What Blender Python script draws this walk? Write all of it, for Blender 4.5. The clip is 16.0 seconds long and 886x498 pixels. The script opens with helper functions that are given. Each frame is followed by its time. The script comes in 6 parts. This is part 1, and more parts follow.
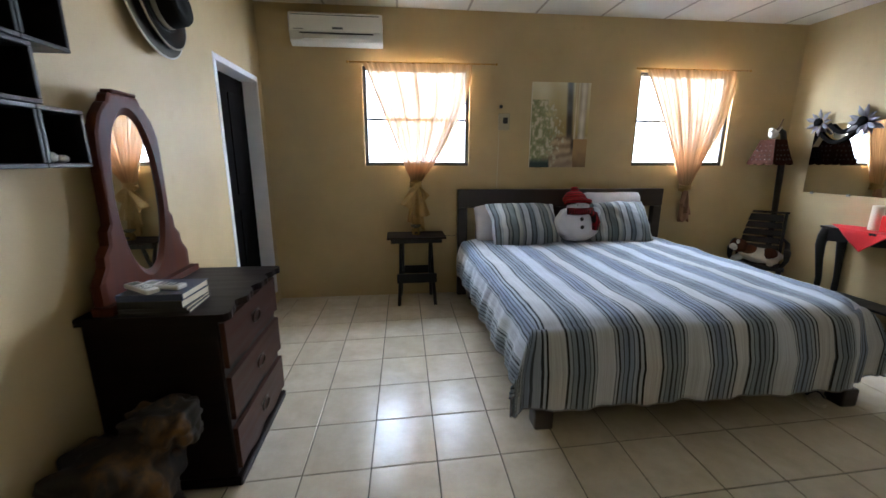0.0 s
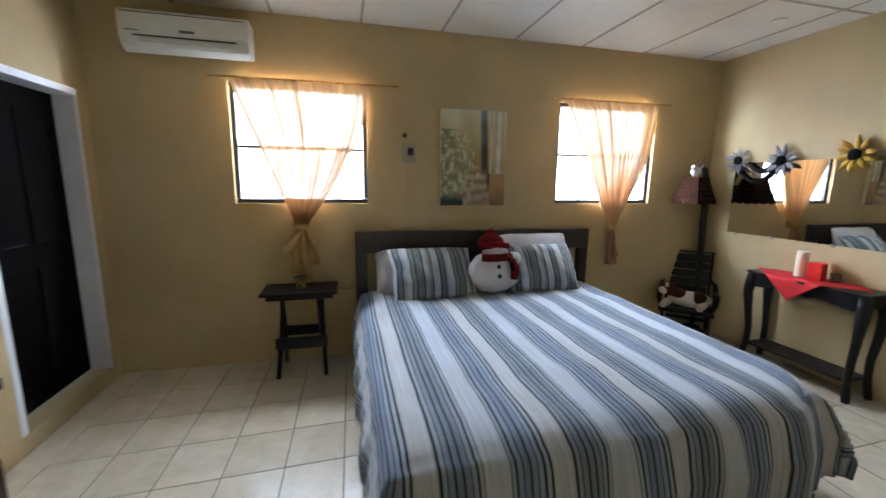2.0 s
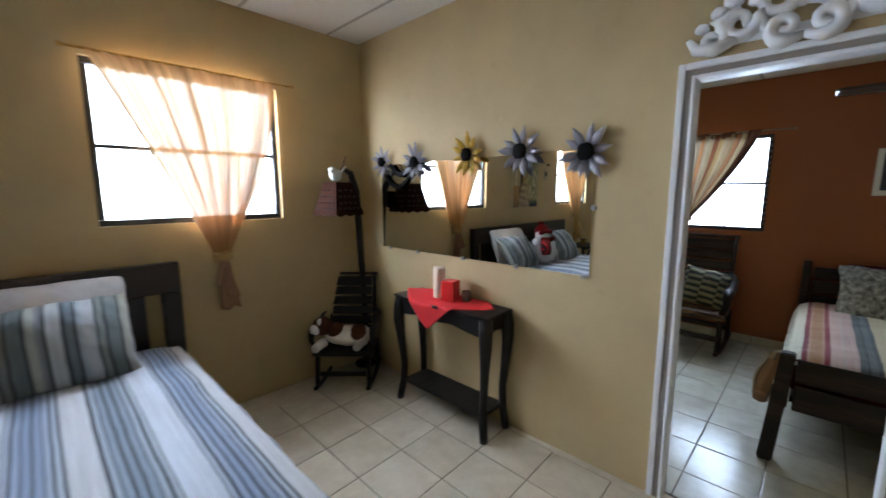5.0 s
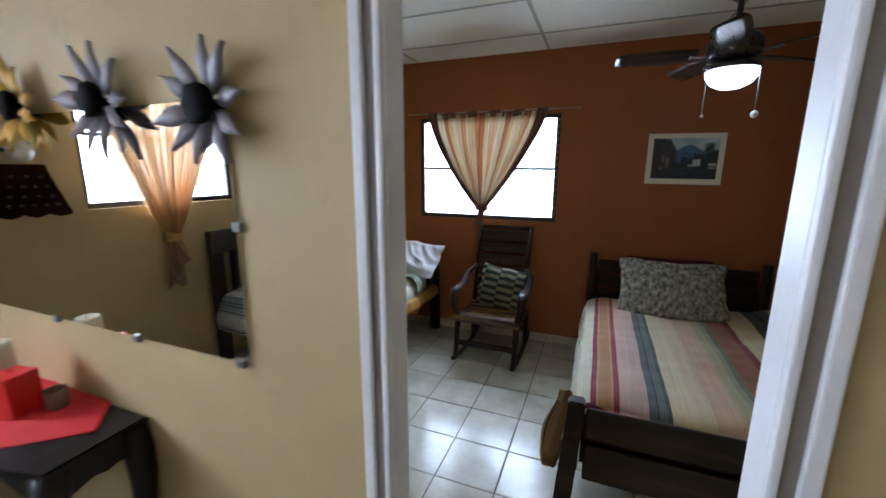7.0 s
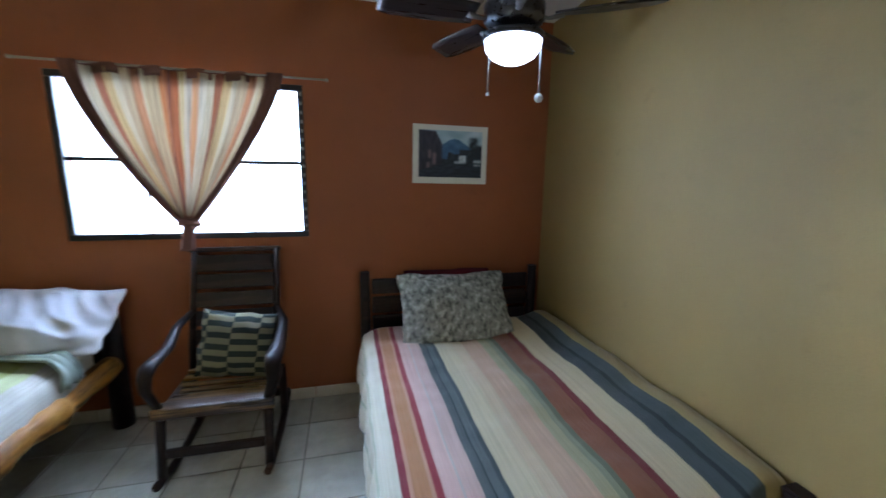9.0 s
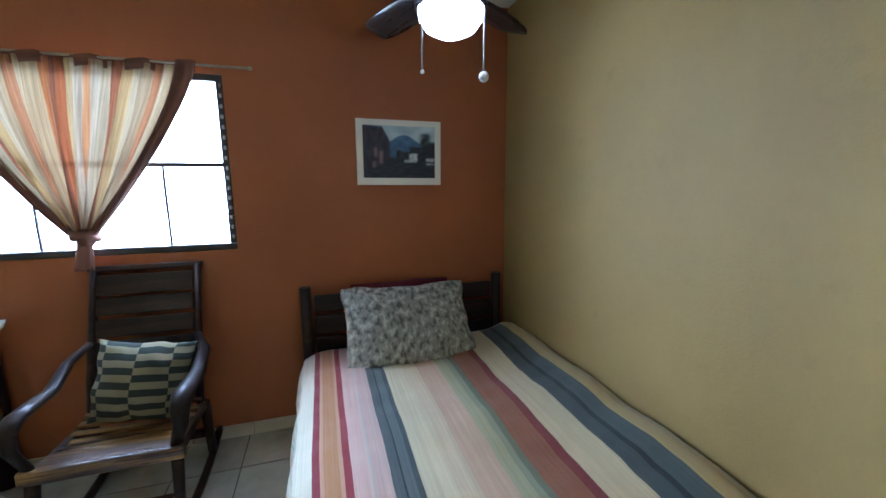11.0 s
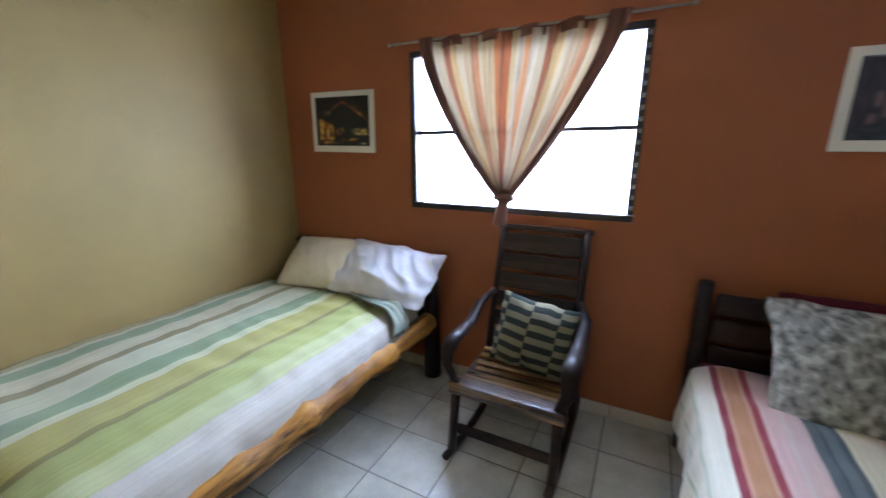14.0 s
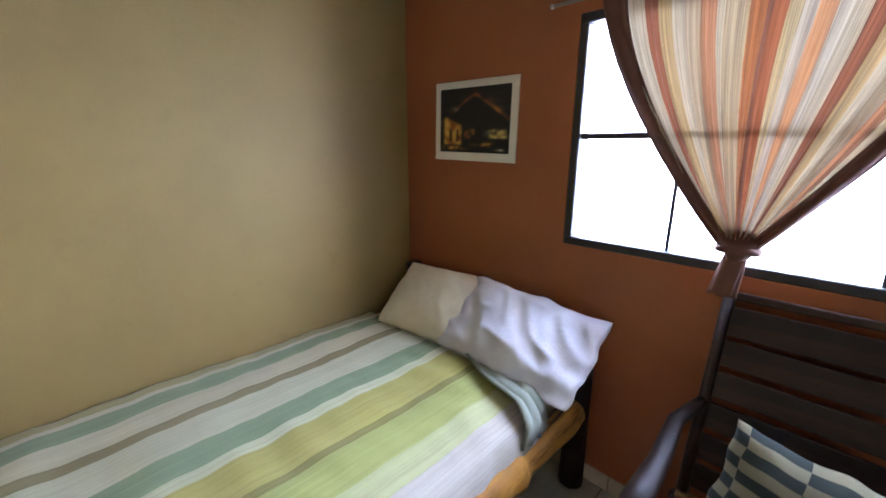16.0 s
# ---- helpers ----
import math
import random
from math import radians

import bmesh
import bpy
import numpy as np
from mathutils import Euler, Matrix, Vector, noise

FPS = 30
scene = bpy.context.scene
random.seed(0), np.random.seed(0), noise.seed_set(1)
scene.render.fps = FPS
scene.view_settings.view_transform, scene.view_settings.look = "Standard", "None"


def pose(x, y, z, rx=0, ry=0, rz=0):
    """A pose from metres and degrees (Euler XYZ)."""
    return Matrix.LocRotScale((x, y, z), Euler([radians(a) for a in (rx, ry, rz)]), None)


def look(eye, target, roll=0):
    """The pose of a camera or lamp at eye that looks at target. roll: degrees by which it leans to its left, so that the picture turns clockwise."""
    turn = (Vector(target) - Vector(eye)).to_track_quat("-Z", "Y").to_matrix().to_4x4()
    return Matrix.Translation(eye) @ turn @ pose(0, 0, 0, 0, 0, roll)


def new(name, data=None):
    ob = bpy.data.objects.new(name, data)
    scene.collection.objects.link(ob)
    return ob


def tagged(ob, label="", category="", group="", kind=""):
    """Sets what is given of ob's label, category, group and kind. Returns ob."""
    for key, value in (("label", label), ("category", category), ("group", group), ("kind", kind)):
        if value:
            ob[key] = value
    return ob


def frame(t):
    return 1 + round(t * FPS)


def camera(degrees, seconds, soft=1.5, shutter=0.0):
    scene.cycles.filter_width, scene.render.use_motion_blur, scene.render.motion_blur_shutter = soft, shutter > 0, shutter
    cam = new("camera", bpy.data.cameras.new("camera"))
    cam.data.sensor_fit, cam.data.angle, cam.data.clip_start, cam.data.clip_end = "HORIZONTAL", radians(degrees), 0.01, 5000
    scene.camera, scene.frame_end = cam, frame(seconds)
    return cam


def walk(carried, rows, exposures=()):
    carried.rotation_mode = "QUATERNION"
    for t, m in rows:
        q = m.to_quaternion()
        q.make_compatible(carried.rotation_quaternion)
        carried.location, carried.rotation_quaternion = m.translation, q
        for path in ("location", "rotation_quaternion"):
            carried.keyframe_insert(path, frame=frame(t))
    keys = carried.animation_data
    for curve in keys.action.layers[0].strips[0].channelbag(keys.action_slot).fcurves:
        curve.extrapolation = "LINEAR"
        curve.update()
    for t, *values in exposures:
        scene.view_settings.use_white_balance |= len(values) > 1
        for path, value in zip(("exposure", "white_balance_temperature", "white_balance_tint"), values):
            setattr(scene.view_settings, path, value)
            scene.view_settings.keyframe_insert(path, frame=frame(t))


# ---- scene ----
cam = camera(97.0, 16.0, 1.5, 0.4)
PATH = [
    (0, (-4.127, -3.901, 1.369), (-3.911, -1.964, 0.922), 0.1),
    (0.5, (-3.995, -3.786, 1.381), (-3.783, -1.833, 1.007), 0.2),
    (1, (-3.873, -3.677, 1.419), (-3.65, -1.721, 1.065), 0.6),
    (1.5, (-3.767, -3.49, 1.441), (-3.462, -1.541, 1.109), 0.6),
    (2, (-3.615, -3.319, 1.487), (-3.143, -1.405, 1.151), 0.8),
    (2.5, (-3.358, -3.183, 1.49), (-2.703, -1.32, 1.17), 0.7),
    (3, (-3.109, -3.062, 1.482), (-2.328, -1.245, 1.181), 0.4),
    (3.5, (-2.843, -2.955, 1.506), (-1.916, -1.208, 1.208), 0.3),
    (4, (-2.544, -2.966, 1.504), (-1.462, -1.309, 1.213), 0.0),
    (4.5, (-2.27, -2.947, 1.49), (-1.037, -1.398, 1.204), -0.1),
    (5, (-1.979, -2.861, 1.493), (-0.554, -1.488, 1.204), -0.2),
    (5.2, (-1.854, -2.858, 1.5), (-0.365, -1.556, 1.201), -0.3),
    (7.3, (-0.518, -2.808, 1.548), (1.336, -2.173, 1.151), 0.3),
    (7.5, (-0.41, -2.791, 1.54), (1.462, -2.213, 1.146), 0.3),
    (8, (-0.197, -2.737, 1.488), (1.727, -2.338, 1.113), 0.6),
    (8.5, (0.04, -2.71, 1.496), (2.008, -2.696, 1.134), 0.6),
    (9, (0.216, -2.715, 1.501), (2.124, -3.19, 1.132), 0.9),
    (9.2, (0.24, -2.738, 1.48), (2.118, -3.326, 1.118), 1.2),
    (10.2, (0.355, -2.86, 1.455), (2.22, -3.545, 1.112), 0.2),
    (11.3, (0.471, -2.943, 1.444), (2.386, -3.418, 1.115), -0.5),
    (11.5, (0.496, -2.926, 1.454), (2.429, -3.306, 1.11), -0.3),
    (12, (0.542, -2.854, 1.467), (2.497, -3.001, 1.075), -0.2),
    (12.5, (0.593, -2.797, 1.48), (2.544, -2.71, 1.047), -0.3),
    (13, (0.617, -2.699, 1.459), (2.544, -2.395, 1.019), -0.1),
    (13.5, (0.667, -2.642, 1.493), (2.522, -2.074, 1.006), -0.4),
    (14, (0.682, -2.534, 1.47), (2.4, -1.64, 0.972), -0.3),
    (14.5, (0.624, -2.317, 1.455), (2.151, -1.129, 0.949), 0.2),
    (15, (0.712, -2.181, 1.52), (2.08, -0.824, 0.984), -0.1),
    (15.5, (0.973, -2.101, 1.539), (2.289, -0.7, 0.986), -0.5),
    (16, (1.231, -2.018, 1.522), (2.608, -0.66, 1.013), 0.1),
]
EXPOSURES = [(0.0, 0.30, 5800, 12), (3.0, 0.36, 5850, 11), (5.0, 0.04, 5900, 12), (7.5, 0.30, 5900, 13), (9.0, 0.72, 5150, 13), (12.5, 1.15, 5200, 12), (14.0, 1.02, 5450, 20), (16.0, 0.85, 5700, 26)]
walk(cam, [(t, look(eye, target, roll)) for t, eye, target, roll in PATH], EXPOSURES)

# World, sun and the daylight in the windows
world = bpy.data.worlds.new("sky")
scene.world = world
world.use_nodes = True
wn = world.node_tree
sky = wn.nodes.new("ShaderNodeTexSky")
sky.sky_type, sky.sun_disc = "NISHITA", False
sky.sun_elevation, sky.sun_rotation = radians(58), radians(35)
wn.links.new(sky.outputs[0], wn.nodes["Background"].inputs[0])
wn.nodes["Background"].inputs[1].default_value = 0.12


def window_light(name, where, target, width, height, watts, colour):
    lamp = bpy.data.lights.new(name, "AREA")
    lamp.shape, lamp.size, lamp.size_y, lamp.energy, lamp.color = "RECTANGLE", width, height, watts, colour
    new(name, lamp).matrix_world = look(where, target)


# The bright sky outside the windows, from about the sills upwards
SKY_1, SKY_3 = 205.0, 95.0          # watts a square metre
window_light("daylight_window_1", (-4.05, 0.90, 2.07), (-4.05, -1, 2.07), 3.1, 1.74, SKY_1 * 5.39, (0.78, 0.89, 1.0))
window_light("daylight_window_2", (-0.95, 0.90, 2.07), (-0.95, -1, 2.07), 3.1, 1.74, SKY_1 * 5.39, (0.78, 0.89, 1.0))
window_light("daylight_window_3", (3.50, -1.80, 1.78), (2, -1.80, 1.78), 2.7, 1.68, SKY_3 * 4.54, (0.70, 0.84, 1.0))

# ---------------------------------------------------------------- materials
def rgb(h):
    c = [int(h[i:i + 2], 16) / 255 for i in (0, 2, 4)]
    return tuple(x / 12.92 if x <= 0.04045 else ((x + 0.055) / 1.055) ** 2.4 for x in c) + (1.0,)


def shade_of(c, k):
    return tuple(min(1.0, v * k) for v in c[:3]) + (1.0,)


def material(name):
    m = bpy.data.materials.new(name)
    m.use_nodes = True
    return m, m.node_tree.nodes, m.node_tree.links, m.node_tree.nodes["Principled BSDF"]


def noise_node(nodes, links, scale, detail=4.0, rough=0.55, vector=None, stretch=None):
    n = nodes.new("ShaderNodeTexNoise")
    n.inputs["Scale"].default_value, n.inputs["Detail"].default_value, n.inputs["Roughness"].default_value = scale, detail, rough
    if vector is None:
        vector = nodes.new("ShaderNodeTexCoord").outputs["Object"]
    if stretch:
        mp = nodes.new("ShaderNodeMapping")
        mp.inputs["Scale"].default_value = stretch
        links.new(vector, mp.inputs["Vector"])
        vector = mp.outputs[0]
    links.new(vector, n.inputs["Vector"])
    return n


def ramp(nodes, links, fac, stops, mode="LINEAR"):
    r = nodes.new("ShaderNodeValToRGB")
    r.color_ramp.interpolation = mode
    e = r.color_ramp.elements
    while len(e) < len(stops):
        e.new(0.5)
    for el, (p, c) in zip(e, stops):
        el.position, el.color = p, c
    links.new(fac, r.inputs[0])
    return r


def mix(nodes, links, fac, a, b, mode="MIX"):
    n = nodes.new("ShaderNodeMix")
    n.data_type, n.blend_type = "RGBA", mode
    for v, s in ((fac, n.inputs[0]), (a, n.inputs[6]), (b, n.inputs[7])):
        if isinstance(v, (float, int, tuple)):
            s.default_value = v
        else:
            links.new(v, s)
    return n.outputs[2]


def bump(nodes, links, bsdf, height, strength, distance=0.01):
    b = nodes.new("ShaderNodeBump")
    b.inputs["Strength"].default_value, b.inputs["Distance"].default_value = strength, distance
    links.new(height, b.inputs["Height"])
    links.new(b.outputs[0], bsdf.inputs["Normal"])


def plain(name, colour, rough=0.5, metal=0.0, var=0.25, scale=18.0, bumps=0.15, spec=0.5):
    """A surface with soft tone variation at two scales and fine relief."""
    m, nodes, links, b = material(name)
    c = rgb(colour) if isinstance(colour, str) else colour
    big = noise_node(nodes, links, scale * 0.22, 3)
    fine = noise_node(nodes, links, scale * 3.5, 5)
    base = ramp(nodes, links, big.outputs[0], [(0.3, shade_of(c, 1 - var)), (0.7, shade_of(c, 1 + var))])
    out = mix(nodes, links, 0.35, base.outputs[0], ramp(nodes, links, fine.outputs[0], [(0.25, shade_of(c, 1 - var)), (0.75, shade_of(c, 1 + var * 0.8))]).outputs[0])
    links.new(out, b.inputs["Base Color"])
    rr = ramp(nodes, links, fine.outputs[0], [(0.2, (max(0.02, rough - 0.08),) * 3 + (1,)), (0.8, (min(1, rough + 0.08),) * 3 + (1,))])
    links.new(rr.outputs[0], b.inputs["Roughness"])
    b.inputs["Metallic"].default_value = metal
    b.inputs["Specular IOR Level"].default_value = spec
    if bumps:
        bump(nodes, links, b, fine.outputs[0], bumps, 0.004)
    return m


def plaster(name, colour, stain):
    """Rolled wall paint: broad mottling, roller stipple, faint scuffs."""
    m, nodes, links, b = material(name)
    c = rgb(colour)
    broad = noise_node(nodes, links, 0.9, 4, 0.6)
    mid = noise_node(nodes, links, 6.0, 5, 0.6)
    fine = noise_node(nodes, links, 140.0, 3, 0.6)
    tone = ramp(nodes, links, broad.outputs[0], [(0.3, shade_of(c, 0.85)), (0.7, shade_of(c, 1.10))])
    spots = ramp(nodes, links, mid.outputs[0], [(0.62, (0, 0, 0, 1)), (0.78, (1, 1, 1, 1))])
    fac = nodes.new("ShaderNodeMath")
    fac.operation, fac.inputs[1].default_value = "MULTIPLY", 0.4
    links.new(spots.outputs[0], fac.inputs[0])
    col = mix(nodes, links, fac.outputs[0], tone.outputs[0], rgb(stain))
    links.new(col, b.inputs["Base Color"])
    b.inputs["Roughness"].default_value = 0.62
    b.inputs["Specular IOR Level"].default_value = 0.35
    both = nodes.new("ShaderNodeMath")
    both.operation = "MULTIPLY_ADD"
    both.inputs[1].default_value = 3.0
    links.new(mid.outputs[0], both.inputs[0])
    links.new(fine.outputs[0], both.inputs[2])
    bump(nodes, links, b, both.outputs[0], 0.2, 0.008)
    return m


def wood(name, dark, light, rough=0.4, axis=0, grain=22.0, wear=None, coat=0.0, spec=0.5, relief=0.25, worn=(0.52, 0.66)):
    """Wood with the grain along one object axis; wear: a colour rubbed through in places."""
    m, nodes, links, b = material(name)
    st = [1.0, 1.0, 1.0]
    st[axis] = 0.08
    g = noise_node(nodes, links, grain, 6, 0.62, stretch=st)
    big = noise_node(nodes, links, 2.5, 3)
    col = ramp(nodes, links, g.outputs[0], [(0.3, rgb(dark)), (0.72, rgb(light))]).outputs[0]
    col = mix(nodes, links, 0.3, col, ramp(nodes, links, big.outputs[0], [(0.3, shade_of(rgb(dark), 0.7)), (0.7, rgb(light))]).outputs[0])
    if wear:
        w = noise_node(nodes, links, 9.0, 6, 0.7, stretch=st)
        col = mix(nodes, links, ramp(nodes, links, w.outputs[0], [(worn[0], (0, 0, 0, 1)), (worn[1], (1, 1, 1, 1))]).outputs[0], col, rgb(wear))
    links.new(col, b.inputs["Base Color"])
    rr = ramp(nodes, links, g.outputs[0], [(0.2, (rough - 0.1,) * 3 + (1,)), (0.8, (rough + 0.12,) * 3 + (1,))])
    links.new(rr.outputs[0], b.inputs["Roughness"])
    b.inputs["Coat Weight"].default_value = coat
    b.inputs["Coat Roughness"].default_value = 0.25
    b.inputs["Specular IOR Level"].default_value = spec
    bump(nodes, links, b, g.outputs[0], relief, 0.003)
    return m


def stripes(name, period, stops, weave=700.0, rough=0.9, fine=0.25, axis="U", sheer=0.0, holes=0.0):
    """Woven stripes across one direction of the cloth; period in metres of cloth."""
    m, nodes, links, b = material(name)
    uv = nodes.new("ShaderNodeUVMap").outputs[0]
    sep = nodes.new("ShaderNodeSeparateXYZ")
    wob = noise_node(nodes, links, 3.0, 3, vector=uv)
    links.new(uv, sep.inputs[0])
    coord = sep.outputs[0 if axis == "U" else 1]
    shift = nodes.new("ShaderNodeMath")
    shift.operation, shift.inputs[1].default_value = "MULTIPLY_ADD", 0.012
    links.new(wob.outputs[0], shift.inputs[0])
    links.new(coord, shift.inputs[2])
    div = nodes.new("ShaderNodeMath")
    div.operation, div.inputs[1].default_value = "DIVIDE", period
    links.new(shift.outputs[0], div.inputs[0])
    fr = nodes.new("ShaderNodeMath")
    fr.operation = "FRACT"
    links.new(div.outputs[0], fr.inputs[0])
    pos, tot = 0.0, sum(w for w, _ in stops)
    table = []
    for w, c in stops:
        table.append((pos / tot, rgb(c)))
        pos += w
    col = ramp(nodes, links, fr.outputs[0], table, "CONSTANT").outputs[0]
    # thread lines along the stripe, of their own tone
    st = (420.0, 3.0, 1.0) if axis == "U" else (3.0, 420.0, 1.0)
    thread = noise_node(nodes, links, 1.0, 2, vector=uv, stretch=st)
    col = mix(nodes, links, fine, col, ramp(nodes, links, thread.outputs[0], [(0.3, (0.25, 0.25, 0.25, 1)), (0.7, (1, 1, 1, 1))]).outputs[0], "MULTIPLY")
    st2 = (75.0, 0.6, 1.0) if axis == "U" else (0.6, 75.0, 1.0)
    pick = noise_node(nodes, links, 1.0, 3, 0.7, vector=uv, stretch=st2)
    col = mix(nodes, links, fine * 0.9, col, ramp(nodes, links, pick.outputs[0], [(0.38, (0.45, 0.45, 0.45, 1)), (0.58, (1, 1, 1, 1))]).outputs[0], "MULTIPLY")
    soil = noise_node(nodes, links, 4.0, 5, vector=uv)
    col = mix(nodes, links, 0.25, col, ramp(nodes, links, soil.outputs[0], [(0.3, (0.55, 0.53, 0.5, 1)), (0.7, (1, 1, 1, 1))]).outputs[0], "MULTIPLY")
    links.new(col, b.inputs["Base Color"])
    b.inputs["Roughness"].default_value = rough
    b.inputs["Specular IOR Level"].default_value = 0.2
    b.inputs["Sheen Weight"].default_value = 0.15
    wv = noise_node(nodes, links, weave, 2, vector=uv)
    big = noise_node(nodes, links, 26.0, 4, 0.6, vector=uv, stretch=(1.0, 0.6, 1.0))
    add = nodes.new("ShaderNodeMath")
    add.operation, add.inputs[1].default_value = "MULTIPLY_ADD", 4.0
    links.new(big.outputs[0], add.inputs[0])
    links.new(wv.outputs[0], add.inputs[2])
    bump(nodes, links, b, add.outputs[0], 0.35, 0.003)
    if sheer:
        tr = nodes.new("ShaderNodeBsdfTranslucent")
        links.new(col, tr.inputs[0])
        mx = nodes.new("ShaderNodeMixShader")
        mx.inputs[0].default_value = sheer
        links.new(b.outputs[0], mx.inputs[1])
        links.new(tr.outputs[0], mx.inputs[2])
        clear, mh = nodes.new("ShaderNodeBsdfTransparent"), nodes.new("ShaderNodeMixShader")
        mh.inputs[0].default_value = holes
        links.new(col, clear.inputs[0])
        links.new(mx.outputs[0], mh.inputs[1])
        links.new(clear.outputs[0], mh.inputs[2])
        links.new(mh.outputs[0], nodes["Material Output"].inputs[0])
    return m


def sheer_cloth(name, colour, glowing, holes):
    """Thin voile: part of the light goes straight through between the threads."""
    m, nodes, links, b = material(name)
    uv = nodes.new("ShaderNodeUVMap").outputs[0]
    # upright noise streaks: the shade of folds is put into the cloth colour
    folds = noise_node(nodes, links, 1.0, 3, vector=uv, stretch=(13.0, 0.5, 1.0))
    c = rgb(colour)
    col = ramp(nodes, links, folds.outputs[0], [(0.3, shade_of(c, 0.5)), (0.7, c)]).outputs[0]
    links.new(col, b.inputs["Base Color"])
    b.inputs["Roughness"].default_value = 0.85
    tr = nodes.new("ShaderNodeBsdfTranslucent")
    links.new(col, tr.inputs[0])
    clear = nodes.new("ShaderNodeBsdfTransparent")
    clear.inputs[0].default_value = (1.0, 0.92, 0.78, 1)
    m1, m2 = nodes.new("ShaderNodeMixShader"), nodes.new("ShaderNodeMixShader")
    m1.inputs[0].default_value = glowing
    links.new(b.outputs[0], m1.inputs[1])
    links.new(tr.outputs[0], m1.inputs[2])
    hole = ramp(nodes, links, folds.outputs[0], [(0.36, (holes * 0.04,) * 3 + (1,)), (0.66, (holes,) * 3 + (1,))])
    links.new(hole.outputs[0], m2.inputs[0])
    links.new(m1.outputs[0], m2.inputs[1])
    links.new(clear.outputs[0], m2.inputs[2])
    links.new(m2.outputs[0], nodes["Material Output"].inputs[0])
    return m


def ceramic(name, light, dark):
    m, nodes, links, b = material(name)
    info = nodes.new("ShaderNodeObjectInfo")
    co = nodes.new("ShaderNodeTexCoord")
    shiftv = nodes.new("ShaderNodeVectorMath")
    shiftv.operation = "MULTIPLY_ADD"
    shiftv.inputs[1].default_value = (1, 1, 1)
    links.new(co.outputs["Object"], shiftv.inputs[0])
    links.new(info.outputs["Random"], shiftv.inputs[2])
    cloud = noise_node(nodes, links, 7.0, 5, 0.6, vector=shiftv.outputs[0])
    speck = noise_node(nodes, links, 90.0, 3, 0.6, vector=shiftv.outputs[0])
    col = ramp(nodes, links, cloud.outputs[0], [(0.28, rgb(dark)), (0.68, rgb(light))]).outputs[0]
    tint = ramp(nodes, links, info.outputs["Random"], [(0.0, (0.90, 0.89, 0.87, 1)), (1.0, (1, 1, 1, 1))]).outputs[0]
    col = mix(nodes, links, 1.0, col, tint, "MULTIPLY")
    col = mix(nodes, links, 0.12, col, speck.outputs[1], "MULTIPLY")
    links.new(col, b.inputs["Base Color"])
    rr = ramp(nodes, links, cloud.outputs[0], [(0.2, (0.11,) * 3 + (1,)), (0.8, (0.24,) * 3 + (1,))])
    links.new(rr.outputs[0], b.inputs["Roughness"])
    bump(nodes, links, b, cloud.outputs[0], 0.06, 0.004)
    return m


def glow(name, colour, strength):
    m, nodes, links, b = material(name)
    b.inputs["Base Color"].default_value = (0.9, 0.9, 0.9, 1)
    b.inputs["Emission Color"].default_value = colour
    b.inputs["Emission Strength"].default_value = strength
    return m


M_TAN = plaster("tan_wall_paint", "b9a47a", "a08c60")
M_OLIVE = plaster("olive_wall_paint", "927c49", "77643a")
M_RUST = plaster("terracotta_wall_paint", "92552e", "734225")
M_WHITE = plain("white_gloss_paint", "e6e6ea", 0.35, var=0.06, bumps=0.08)
M_TILE_1 = ceramic("cream_floor_tile", "d8cdb8", "c3b69f")
M_TILE_2 = ceramic("grey_cream_floor_tile", "c8c5b6", "aeab9c")
M_GROUT = plain("dark_grout", "5d564c", 0.9, var=0.2, bumps=0.3)
M_PANEL = plain("white_ceiling_panel", "dedad0", 0.85, var=0.06, scale=9, bumps=0.3)
M_TBAR = plain("ceiling_tee_bar", "a39d8f", 0.55, var=0.08)
M_BLACK_METAL = plain("dark_window_metal", "1d1b1c", 0.45, var=0.3, bumps=0.1)
M_GLASS, gn, gl, gb = material("window_glass")
gb.inputs["Transmission Weight"].default_value, gb.inputs["Roughness"].default_value, gb.inputs["IOR"].default_value = 1.0, 0.02, 1.45
M_MIRROR, mn, ml, mb = material("silver_mirror")
mb.inputs["Base Color"].default_value, mb.inputs["Metallic"].default_value, mb.inputs["Roughness"].default_value = (0.80, 0.82, 0.80, 1), 1.0, 0.015
M_BRASS = plain("aged_brass", "6d5326", 0.35, 1.0, var=0.3)
M_ROD = plain("bright_brass", "b58f4c", 0.3, 1.0, var=0.25)
M_STEEL = plain("dull_steel", "8d8c8a", 0.35, 1.0, var=0.15)
M_ESPRESSO = wood("espresso_stained_wood", "1a100d", "2c1b16", 0.38, 0, coat=0.15)
M_BLACKWOOD = wood("black_painted_wood", "0a0807", "15100e", 0.42, 0, coat=0.04, spec=0.3)
M_DRESSER = wood("dark_walnut_case", "0b0605", "1c100c", 0.36, 0, coat=0.0, spec=0.1)
M_DRAWER = wood("walnut_drawer_front", "23110a", "3f2112", 0.45, 1, coat=0.0, spec=0.12)
M_MIRFRAME = wood("reddish_brown_mirror_frame", "2e130a", "54260f", 0.5, 2, grain=14, coat=0.0, spec=0.1)
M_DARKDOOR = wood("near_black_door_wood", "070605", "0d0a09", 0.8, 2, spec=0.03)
M_OLDWOOD = wood("aged_brown_chair_wood", "140b08", "2a1912", 0.45, 0, wear="3f2a1b", spec=0.3)
M_SEATWOOD = wood("worn_seat_slat_wood", "1c110b", "4a321c", 0.3, 0, wear="8f6c38", coat=0.1, spec=0.3, worn=(0.5, 0.62))
M_ARM = wood("worn_arm_wood", "140c08", "281a12", 0.4, 1, wear="5d4630", spec=0.2, worn=(0.58, 0.68))
